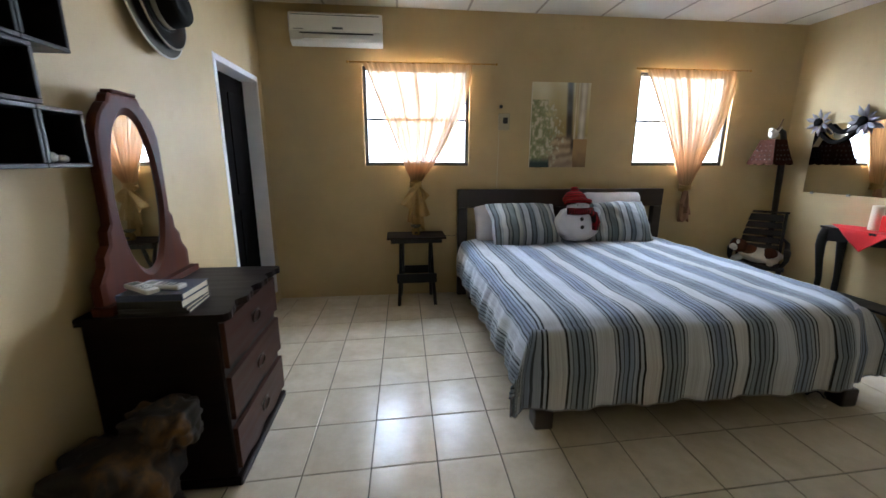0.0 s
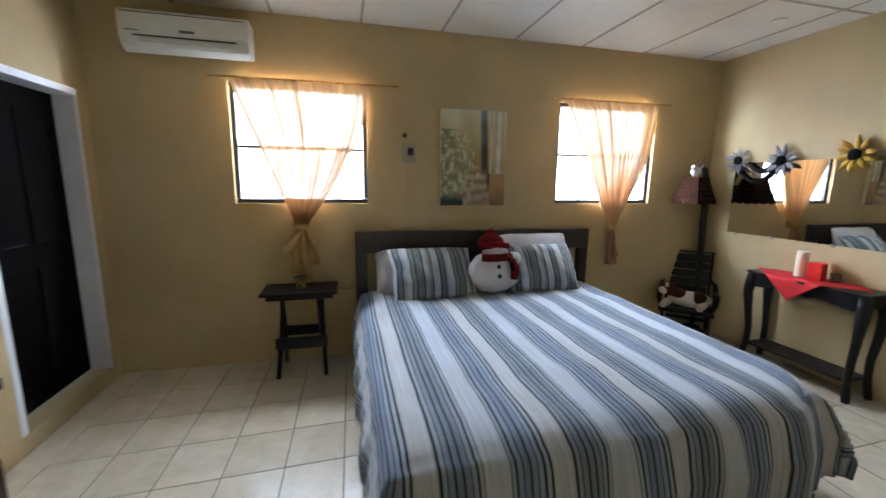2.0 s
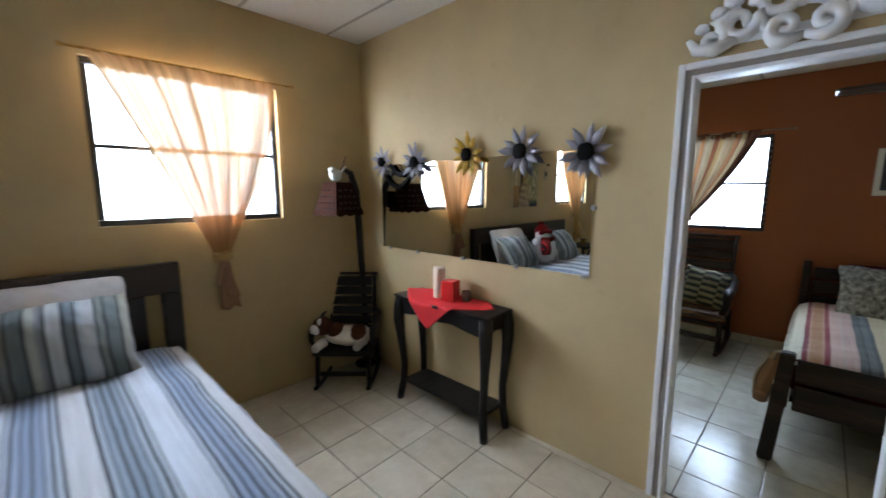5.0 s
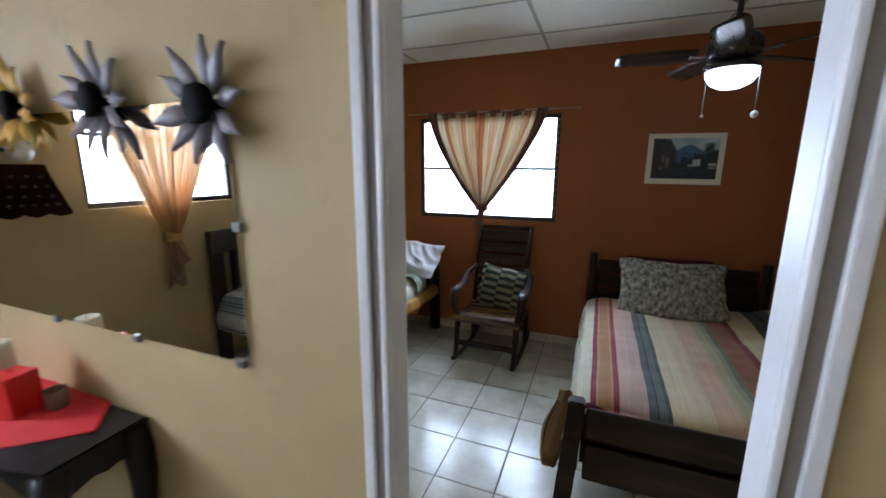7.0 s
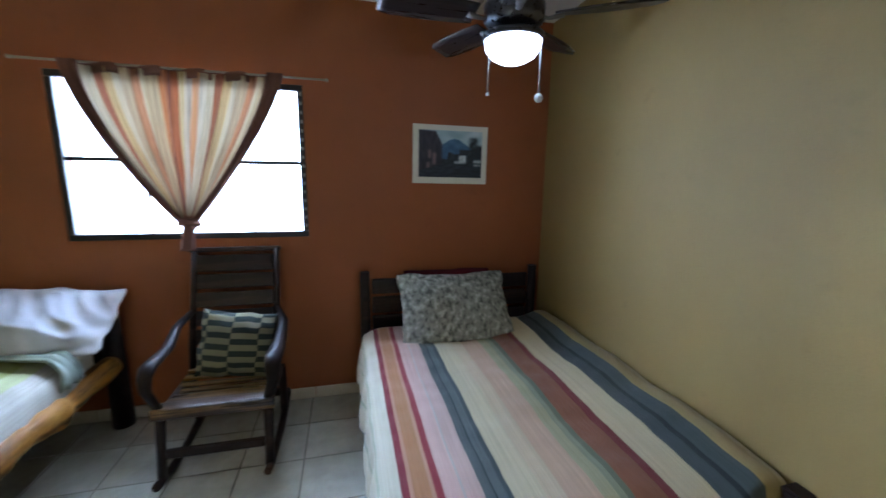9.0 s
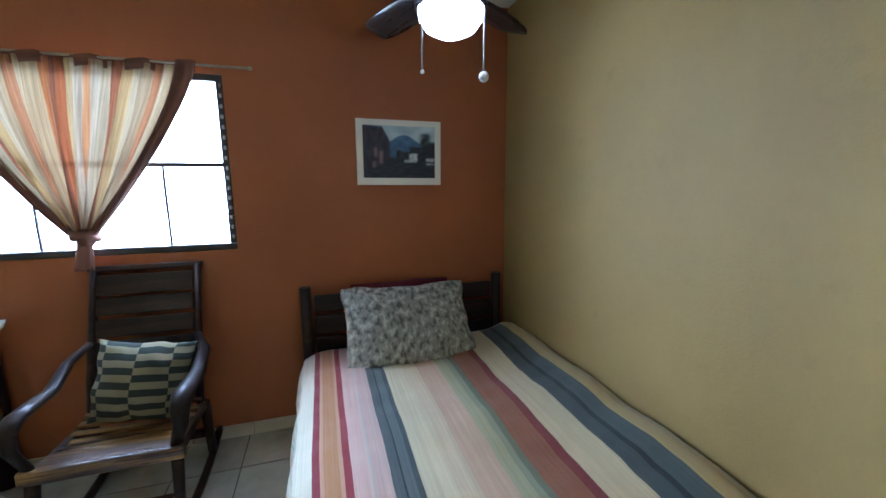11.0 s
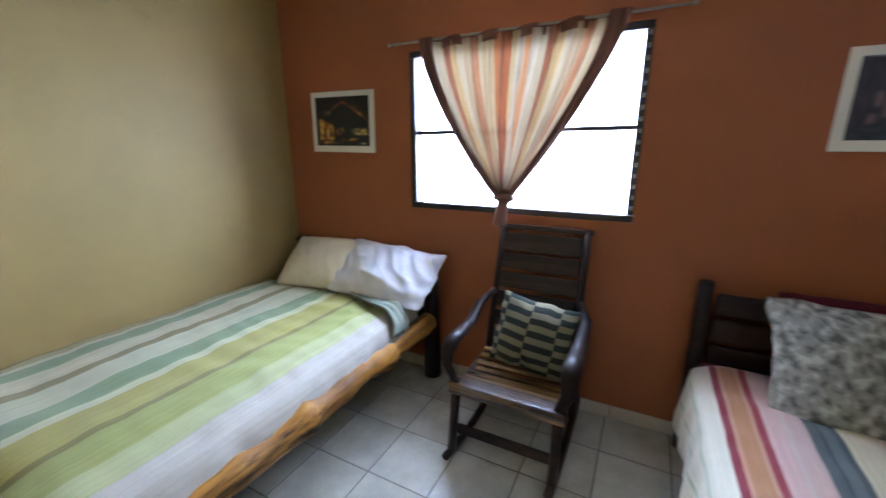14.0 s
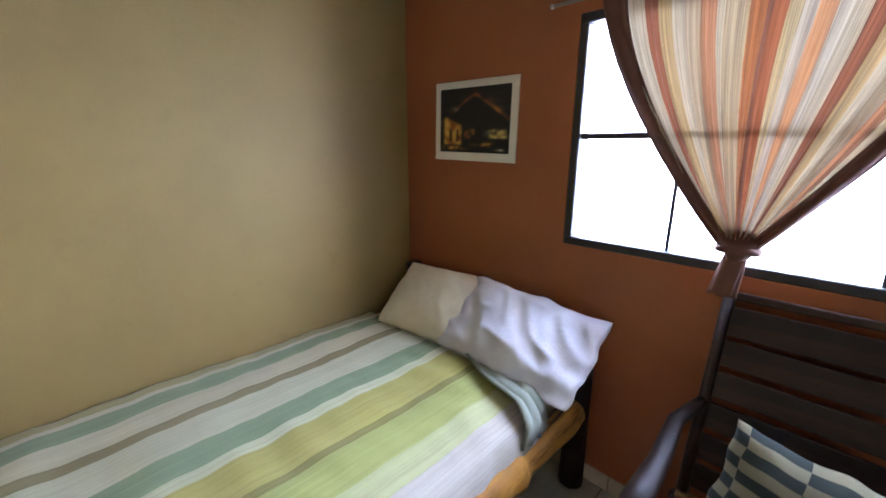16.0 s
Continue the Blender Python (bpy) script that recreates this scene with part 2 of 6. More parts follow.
M_LOG = wood("peeled_golden_log", "4a2a0c", "cf9238", 0.6, 0, grain=10, wear="1c1008", spec=0.2, relief=0.9, worn=(0.46, 0.58))
M_RUSTIC = wood("dark_rustic_bed_wood", "120b08", "271a13", 0.55, 1, wear="3b291c", spec=0.3)
M_COVER_1 = stripes("blue_grey_striped_cover", 0.48, [
    (0.8, "1f2329"), (1.2, "a4aebb"), (0.6, "4d545b"), (1.5, "8e9aa8"), (0.8, "363c43"), (1.7, "8793a2"), (0.8, "3a4047"), (1.6, "8c98a6"), (0.6, "4d545b"), (1.2, "a6b0bc"), (0.8, "2e343a"), (1.2, "b2bac6"), (0.4, "6b717a"),
    (8.0, "d0d6e1"), (0.4, "6b727c"), (1.0, "b6bfcf"), (0.8, "2a2f36"), (1.5, "9aa7bf"), (0.6, "4c5461"), (1.7, "8c9ab4"), (0.8, "3c434e"), (1.6, "909db6"), (0.6, "4c5461"), (1.3, "a5b0c3"), (0.8, "2d323a"), (1.1, "b6bfcc"), (0.8, "1f2329"),
    (7.2, "cfd1d5"), (0.4, "7b8086")], fine=0.38)
M_SHAM = stripes("grey_striped_pillow", 0.34, [
    (2.0, "c5c9cf"), (0.5, "4c5257"), (1.2, "8b928f"), (0.5, "3f464a"), (2.2, "7a8587"), (0.5, "454b4e"), (1.6, "b9bcb4"), (1.0, "8f9499"),
    (0.5, "4f5455"), (2.4, "c3c8cf"), (0.6, "4a5157"), (1.4, "76828a"), (0.5, "434a50"), (1.0, "aab3bb")], fine=0.35)
M_COVER_2 = stripes("multicolour_striped_blanket", 1.58, [
    (14, "c9c0a6"), (1, "8f9a80"), (10, "c4baa0"), (2, "a9ae92"), (9.4, "cbc4ac"), (2, "7d2a33"), (1.2, "b98d70"), (5, "a8794f"), (1.3, "b98d70"), (2.8, "8a2f36"),
    (5, "c9a99c"), (1.2, "b7b0a6"), (5.3, "c6a89b"), (3, "565c5a"), (0.8, "2f3838"), (3, "5f6664"), (1.6, "474e4d"), (10, "cdbf9c"), (6.4, "c8b494"), (10.3, "c2a386"),
    (5, "a5a07a"), (2.2, "8b8f72"), (3, "6e7158"), (10.2, "8d5a3c"), (3.8, "7a2f2c"), (14, "cdbd96"), (6, "4a504e"), (2, "2f3635"), (6, "4f5653"), (6.5, "a8935f"), (4, "b5a273")], fine=0.22)
M_COVER_3 = stripes("green_striped_bedspread", 1.30, [
    (1.6, "a39b6a"), (0.8, "c0b998"), (2.4, "879872"), (3.2, "c4bd9a"), (1.4, "8c835a"), (4.2, "c0be9c"), (3.0, "879872"), (1.4, "c1c09a"), (4.5, "aaa256"), (1.0, "857f44"),
    (4.0, "9ea25c"), (2.6, "aeb07e"), (6.0, "b7afa0")], fine=0.22)
M_WHITECLOTH = plain("white_cotton", "cac9cf", 0.9, var=0.06, scale=30, bumps=0.3, spec=0.2)
M_CREAMCLOTH = plain("cream_cotton", "cfc6ac", 0.9, var=0.08, scale=30, bumps=0.3, spec=0.2)
M_BURGUNDY = plain("burgundy_cloth", "4a141d", 0.9, var=0.15, scale=30, bumps=0.3, spec=0.2)
M_TEALCLOTH = plain("sage_green_cloth", "8c9284", 0.9, var=0.15, scale=25, bumps=0.3, spec=0.2)
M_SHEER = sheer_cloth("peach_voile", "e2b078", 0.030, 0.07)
M_TIE = plain("pale_gold_tied_cloth", "a88852", 0.85, var=0.25, scale=30, bumps=0.3)
M_RED = plain("bright_red_cloth", "c4161c", 0.75, var=0.12, scale=30, bumps=0.2)
M_REDWAX = plain("red_wax", "c81d18", 0.4, var=0.08, bumps=0.05)
M_WAX = plain("ivory_wax", "e3d9c0", 0.45, var=0.05, bumps=0.05)
M_PLASTIC = plain("white_appliance_plastic", "d5d3cc", 0.35, var=0.04, bumps=0.03)
M_DARKPLASTIC = plain("dark_plastic", "1b1b1d", 0.4, var=0.15, bumps=0.05)


# ---------------------------------------------------------------- building blocks
def bm_box(bm, lo, hi, bevel=0.0, seg=1):
    r = bmesh.ops.create_cube(bm, size=1.0)
    vs = r["verts"]
    for v in vs:
        v.co = Vector([lo[i] + (v.co[i] + 0.5) * (hi[i] - lo[i]) for i in range(3)])
    if bevel:
        es = list({e for v in vs for e in v.link_edges})
        bmesh.ops.bevel(bm, geom=es, offset=bevel, segments=seg, profile=0.6, affect="EDGES")
    return bm


def bm_tube(bm, pts, radii, seg=10, flat=1.0, caps=True):
    """A round bar along a line of points; radii one per point or one for all; flat squeezes its second axis."""
    pts = [Vector(p) for p in pts]
    if not isinstance(radii, (list, tuple)):
        radii = [radii] * len(pts)
    rings, ref = [], None
    for i, p in enumerate(pts):
        d = (pts[min(i + 1, len(pts) - 1)] - pts[max(i - 1, 0)]).normalized()
        if ref is None:
            ref = Vector((0, 0, 1)) if abs(d.z) < 0.9 else Vector((1, 0, 0))
        a = d.cross(ref).normalized()
        b = a.cross(d).normalized()
        ref = b
        rings.append([bm.verts.new(p + radii[i] * (math.cos(2 * math.pi * k / seg) * a + flat * math.sin(2 * math.pi * k / seg) * b)) for k in range(seg)])
    for r0, r1 in zip(rings, rings[1:]):
        for k in range(seg):
            f = bm.faces.new((r0[k], r0[(k + 1) % seg], r1[(k + 1) % seg], r1[k]))
            f.smooth = True
    if caps:
        bm.faces.new(rings[0])
        bm.faces.new(rings[-1][::-1])
    return bm


def bm_lathe(bm, prof, seg=20, at=(0, 0, 0)):
    """Rings of (radius, height) turned about the upright axis, closed at both ends."""
    rings = [[bm.verts.new((at[0] + r * math.cos(2 * math.pi * k / seg), at[1] + r * math.sin(2 * math.pi * k / seg), at[2] + z)) for k in range(seg)] for r, z in prof]
    for r0, r1 in zip(rings, rings[1:]):
        for k in range(seg):
            bm.faces.new((r0[k], r0[(k + 1) % seg], r1[(k + 1) % seg], r1[k])).smooth = True
    bm.faces.new(rings[0][::-1])
    bm.faces.new(rings[-1])
    return bm


def bm_sheet(bm, nu, nv, func, uvs=None, smooth=True):
    """A cloth surface; func(i/nu, j/nv) gives the place, uvs the cloth's own metres."""
    uvl = bm.loops.layers.uv.verify()
    vs = [[bm.verts.new(func(i / nu, j / nv)) for j in range(nv + 1)] for i in range(nu + 1)]
    for i in range(nu):
        for j in range(nv):
            idx = ((i, j), (i + 1, j), (i + 1, j + 1), (i, j + 1))
            f = bm.faces.new([vs[a][b] for a, b in idx])
            f.smooth = smooth
            for lp, (a, b) in zip(f.loops, idx):
                lp[uvl].uv = uvs(a / nu, b / nv) if uvs else (a / nu, b / nv)
    return bm


def bm_blob(bm, centre, size, sub=3, rough=0.0, scale=6.0, power=1.0):
    r = bmesh.ops.create_icosphere(bm, subdivisions=sub, radius=1.0)
    for v in r["verts"]:
        n = v.co.copy()
        k = 1 + rough * noise.noise(n * scale * 0.3 + Vector(centre) * 3)
        v.co = Vector([centre[i] + size[i] * k * math.copysign(abs(n[i]) ** power, n[i]) for i in range(3)])
    for v in r["verts"]:
        for f in v.link_faces:
            f.smooth = True
    return bm


def bm_pillow(bm, w, h, t, wrinkle=0.008, seed=0.0, n=30, rounding=0.12, droop=0.0, crease=0.0):
    """A filled cushion lying flat, closed, thin at the seams, with pulled-in sides."""
    uvl = bm.loops.layers.uv.verify()
    sides = []
    for sgn in (1, -1):
        g = []
        for i in range(n + 1):
            row = []
            for j in range(n + 1):
                u, v = 2 * i / n - 1, 2 * j / n - 1
                px = u * w / 2 * (1 - 0.055 * (1 - v * v) * u * u) * math.sqrt(1 - rounding * v ** 4)
                py = v * h / 2 * (1 - 0.055 * (1 - u * u) * v * v) * math.sqrt(1 - rounding * u ** 4)
                fill = max(0.0, (1 - abs(u) ** 2.6) * (1 - abs(v) ** 2.6)) ** 0.68
                wr = wrinkle * (noise.noise(Vector((px * 5 + seed, py * 4, seed * 2.3 + sgn))) + 0.5 * noise.noise(Vector((px * 16 + 9 * py, py * 5 - seed, seed + sgn)))) * fill
                rid = 1 - abs(noise.noise(Vector((px * 7 + py * 9 + seed, py * 3 - px * 4, seed * 1.7 + sgn))))
                wr += crease * (rid ** 5 - 0.4) * fill * (0.35 + abs(u) * 0.65)
                px += 0.5 * wrinkle * noise.noise(Vector((v * 3.1 + seed, u * 1.5, seed))) * abs(u)
                py += 0.5 * wrinkle * noise.noise(Vector((u * 3.7 - seed, v * 1.5, seed + 4))) * abs(v)
                wr += 0.7 * wrinkle * noise.noise(Vector((u * 2.6 + seed, v * 2.6, seed + 7))) * (u * u + v * v)
                edge = i in (0, n) or j in (0, n)
                if sgn < 0 and edge:
                    row.append(sides[0][i][j])
                else:
                    row.append(bm.verts.new((px, py, sgn * t / 2 * fill + wr - droop * max(0.0, u) ** 2 - 0.4 * droop * v * v)))
            g.append(row)
        sides.append(g)
        for i in range(n):
            for j in range(n):
                idx = [(i, j), (i + 1, j), (i + 1, j + 1), (i, j + 1)]
                if sgn < 0:
                    idx.reverse()
                f = bm.faces.new([g[a][b] for a, b in idx])
                f.smooth = True
                for lp, (a, b) in zip(f.loops, idx):
                    lp[uvl].uv = (a / n * w + seed * 0.37, b / n * h)
    return bm


def link_mesh(name, bm, mat):
    me = bpy.data.meshes.new(name)
    bmesh.ops.recalc_face_normals(bm, faces=bm.faces[:])
    bm.to_mesh(me)
    bm.free()
    for m in (mat if isinstance(mat, (list, tuple)) else (mat,)):
        me.materials.append(m)
    return new(name, me)


def part(name, bm, mat, parent, label=""):
    ob = link_mesh(name, bm, mat)
    ob.parent = parent
    return tagged(ob, label)


def thing(name, m, label, category, group=""):
    ob = new(name)
    ob.empty_display_size = 0.1
    ob.matrix_world = m
    return tagged(ob, label, category, group)


def solo(name, bm, mat, label, category, group="", m=None):
    ob = link_mesh(name, bm, mat)
    if m is not None:
        ob.matrix_world = m
    return tagged(ob, label, category, group)


def structure(name, bm, mat, label, category):
    return tagged(link_mesh(name, bm, mat), label, category, kind="structure")


def boxed(lo, hi, bevel=0.0, seg=1):
    return bm_box(bmesh.new(), lo, hi, bevel, seg)


def solid(ob, thick, offset=0.0):
    md = ob.modifiers.new("thickness", "SOLIDIFY")
    md.thickness, md.offset = thick, offset
    return ob


# ---------------------------------------------------------------- the rooms
H1, H2 = 2.685, 2.505          # ceiling heights
WX, SY = -5.33, -5.2           # west and south faces of the large room
EX, N2, S2 = 2.795, -0.18, -4.09   # faces of the small room
W1 = (-4.44, -3.44, 1.305, 2.20)
W2 = (-1.74, -0.71, 1.305, 2.21)
W3 = (-2.485, -1.215, 1.108, 2.012)
DOOR = (-3.115, -2.42, 1.965)      # doorway between the rooms
DW = (-0.95, -0.10, 0.10, 2.06)    # doorway in the west wall


def wall_with_holes(axis, lo, hi, a0, a1, z0, z1, holes):
    """A wall across axis 0 (x) or 1 (y), from lo to hi thick, a0 to a1 long; holes (a, b, low, high)."""
    bm = bmesh.new()

    def block(p, q, s, t):
        if q - p > 1e-4 and t - s > 1e-4:
            if axis == 1:
                bm_box(bm, (p, lo, s), (q, hi, t))
            else:
                bm_box(bm, (lo, p, s), (hi, q, t))
    at = a0
    for a, b, s, t in sorted(holes):
        block(at, a, z0, z1)
        block(a, b, z0, s)
        block(a, b, t, z1)
        at = b
    block(at, a1, z0, z1)
    return bm


structure("wall_north", wall_with_holes(1, 0, 0.15, WX, 0.0, -0.1, 2.8, [W1, W2]), M_TAN, "tan painted plaster wall with two windows", "wall")
structure("wall_west", wall_with_holes(0, WX - 0.15, WX, SY, 0.15, -0.1, 2.8, [(DW[0], DW[1], -0.1, DW[3])]), M_TAN, "tan painted plaster wall with a raised doorway", "wall")
structure("wall_south", boxed((WX, SY - 0.15, -0.1), (0.0, SY, 2.8)), M_TAN, "plain tan painted plaster wall", "wall")
structure("wall_middle", wall_with_holes(0, 0.0, 0.075, SY, 0.15, -0.1, 2.8, [(DOOR[0], DOOR[1], -0.1, DOOR[2])]), M_TAN, "tan painted wall with an open doorway between rooms", "wall")
structure("wall_east", wall_with_holes(0, EX, EX + 0.15, S2, N2, -0.1, 2.8, [W3]), M_RUST, "terracotta painted plaster wall with a window", "wall")
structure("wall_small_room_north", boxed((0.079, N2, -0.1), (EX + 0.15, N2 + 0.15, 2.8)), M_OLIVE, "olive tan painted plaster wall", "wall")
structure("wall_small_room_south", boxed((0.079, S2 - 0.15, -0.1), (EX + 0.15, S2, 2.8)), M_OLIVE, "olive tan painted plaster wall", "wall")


def ceiling(name, x0, x1, y0, y1, z, xs, ys):
    bm = bmesh.new()
    bm_box(bm, (x0, y0, z), (x1, y1, z + 0.02))
    for f in bm.faces:
        f.material_index = 0
    n = len(bm.faces)
    for x in xs:
        bm_box(bm, (x - 0.010, y0, z - 0.003), (x + 0.010, y1, z - 0.0005))
    cuts = [x0] + sorted(xs) + [x1]
    for y in ys:
        for a, b in zip(cuts, cuts[1:]):
            bm_box(bm, (a + 0.0125, y - 0.012, z - 0.003), (b - 0.0125, y + 0.012, z - 0.0005))
    bm.faces.ensure_lookup_table()
    for f in bm.faces[n:]:
        f.material_index = 1
    structure(name, bm, (M_PANEL, M_TBAR), "white suspended ceiling panels in a grey grid", "ceiling")


ceiling("ceiling_large_room", WX, 0, SY, 0, H1, [-0.285 - 0.637 * k for k in range(8)], [-1.14, -2.36, -3.58, -4.80])
ceiling("ceiling_small_room", 0.076, EX, S2, N2, H2, [2.39, 1.78, 1.17, 0.56], [-1.20, -2.36, -3.52])

# ---------------------------------------------------------------- windows
def window(name, lo, hi, z0, z1, axis, face, out, bar_z, posts):
    """Dark metal window set in its opening. axis: the wall runs along x (0) or y (1); out: +1 outwards."""
    def put(bm, a0, a1, s, t, d0, d1, bev=0.004):
        d0, d1 = sorted((face + out * d0, face + out * d1))
        if axis == 0:
            bm_box(bm, (a0, d0, s), (a1, d1, t), bev)
        else:
            bm_box(bm, (d0, a0, s), (d1, a1, t), bev)
        return bm
    w = tagged(new(name), "dark metal window with bars, bright daylight behind it", "window", kind="structure")
    bm = bmesh.new()
    put(bm, lo, hi, z0, z0 + 0.035, 0.03, 0.075)
    put(bm, lo, hi, z1 - 0.035, z1, 0.03, 0.075)
    put(bm, lo, lo + 0.035, z0 + 0.036, z1 - 0.036, 0.03, 0.075)
    put(bm, hi - 0.035, hi, z0 + 0.036, z1 - 0.036, 0.03, 0.075)
    part("window_frame", bm, M_BLACK_METAL, w)
    part("bar", put(bmesh.new(), lo + 0.036, hi - 0.036, bar_z - 0.011, bar_z + 0.011, 0.04, 0.062, 0.002), M_BLACK_METAL, w)
    for p in posts:
        part("bar", put(bmesh.new(), p - 0.006, p + 0.006, z0 + 0.036, bar_z - 0.012, 0.045, 0.058, 0.001), M_BLACK_METAL, w)
    for s, t in ((z0 + 0.03, bar_z), (bar_z, z1 - 0.03)):
        g = part("pane", put(bmesh.new(), lo + 0.03, hi - 0.03, s, t, 0.068, 0.072, 0), M_GLASS, w)
        g.visible_shadow = False
    return w


window("window_1", *W1, 0, 0.0, 1, 1.735, (-4.12, -3.66))
window("window_2", *W2, 0, 0.0, 1, 1.75, (-1.46, -0.98))
w3 = window("window_3", *W3, 1, EX - 0.027, 1, 1.56, (-1.62, -2.17))
for k in range(16):
    part("louvre_clip", boxed((EX - 0.008, W3[0] + 0.008, 1.17 + 0.052 * k), (EX + 0.002, W3[0] + 0.020, 1.19 + 0.052 * k), 0.002), M_STEEL, w3, "small dull metal clip")

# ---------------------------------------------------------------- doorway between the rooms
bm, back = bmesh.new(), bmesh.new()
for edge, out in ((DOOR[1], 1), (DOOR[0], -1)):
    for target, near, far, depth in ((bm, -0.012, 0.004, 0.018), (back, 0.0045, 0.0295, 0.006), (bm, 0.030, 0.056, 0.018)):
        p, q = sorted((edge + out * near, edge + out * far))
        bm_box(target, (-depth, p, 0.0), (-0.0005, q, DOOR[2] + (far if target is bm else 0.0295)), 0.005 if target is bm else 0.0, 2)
bm_box(bm, (-0.018, DOOR[0] + 0.0125, DOOR[2] - 0.012), (-0.0005, DOOR[1] - 0.0125, DOOR[2] + 0.004), 0.005, 2)
bm_box(bm, (-0.018, DOOR[0] - 0.0295, DOOR[2] + 0.030), (-0.0005, DOOR[1] + 0.0295, DOOR[2] + 0.056), 0.005, 2)
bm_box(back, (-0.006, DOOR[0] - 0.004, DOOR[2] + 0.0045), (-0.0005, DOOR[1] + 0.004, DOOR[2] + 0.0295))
structure("trim_doorway", bm, M_WHITE, "white painted rounded beads round the doorway", "door casing")
structure("trim_casing_board", back, plain("grey_brown_casing_paint", "8d847c", 0.6, var=0.12), "grey-brown board set between the white beads", "door casing")
bm = bmesh.new()
bm_box(bm, (0.0005, DOOR[1] - 0.012, 0), (0.078, DOOR[1] - 0.0005, DOOR[2]), 0.003)
bm_box(bm, (0.0005, DOOR[0] + 0.0005, 0), (0.078, DOOR[0] + 0.012, DOOR[2]), 0.003)
bm_box(bm, (0.0005, DOOR[0] + 0.0125, DOOR[2] - 0.012), (0.078, DOOR[1] - 0.0125, DOOR[2] - 0.0005), 0.003)
structure("trim_jamb", bm, M_WHITE, "white painted door jamb lining the opening", "door jamb")

# doorway in the west wall, with a raised sill and a shut dark door
bm = bmesh.new()
bm_box(bm, (WX - 0.15, DW[0], 0.105), (WX + 0.004, DW[0] + 0.045, DW[3] - 0.045), 0.004)
bm_box(bm, (WX - 0.15, DW[1] - 0.03, 0.105), (WX + 0.004, DW[1], DW[3] - 0.045), 0.004)
bm_box(bm, (WX - 0.15, DW[0], DW[3] - 0.0445), (WX + 0.004, DW[1], DW[3]), 0.004)
structure("trim_west_doorway", bm, M_WHITE, "white painted lining round the dark doorway", "door casing")
structure("sill_west_doorway", boxed((WX - 0.15, DW[0] + 0.001, -0.1), (WX - 0.002, DW[1] - 0.001, 0.10), 0.003), M_TAN, "raised tan plastered door sill", "sill")
d = tagged(new("door_1"), "shut near-black wooden door", "door", kind="structure")
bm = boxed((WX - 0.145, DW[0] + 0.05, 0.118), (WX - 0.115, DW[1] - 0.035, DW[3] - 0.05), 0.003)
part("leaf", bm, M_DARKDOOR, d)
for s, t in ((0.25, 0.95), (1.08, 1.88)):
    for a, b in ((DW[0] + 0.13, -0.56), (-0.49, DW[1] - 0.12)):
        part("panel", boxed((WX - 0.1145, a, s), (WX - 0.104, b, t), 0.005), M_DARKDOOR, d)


# ---------------------------------------------------------------- beds
M_HEMCLOTH = plain("grey_hem_thread", "77767a", 0.95, var=0.35, scale=80, bumps=0.4, spec=0.1)


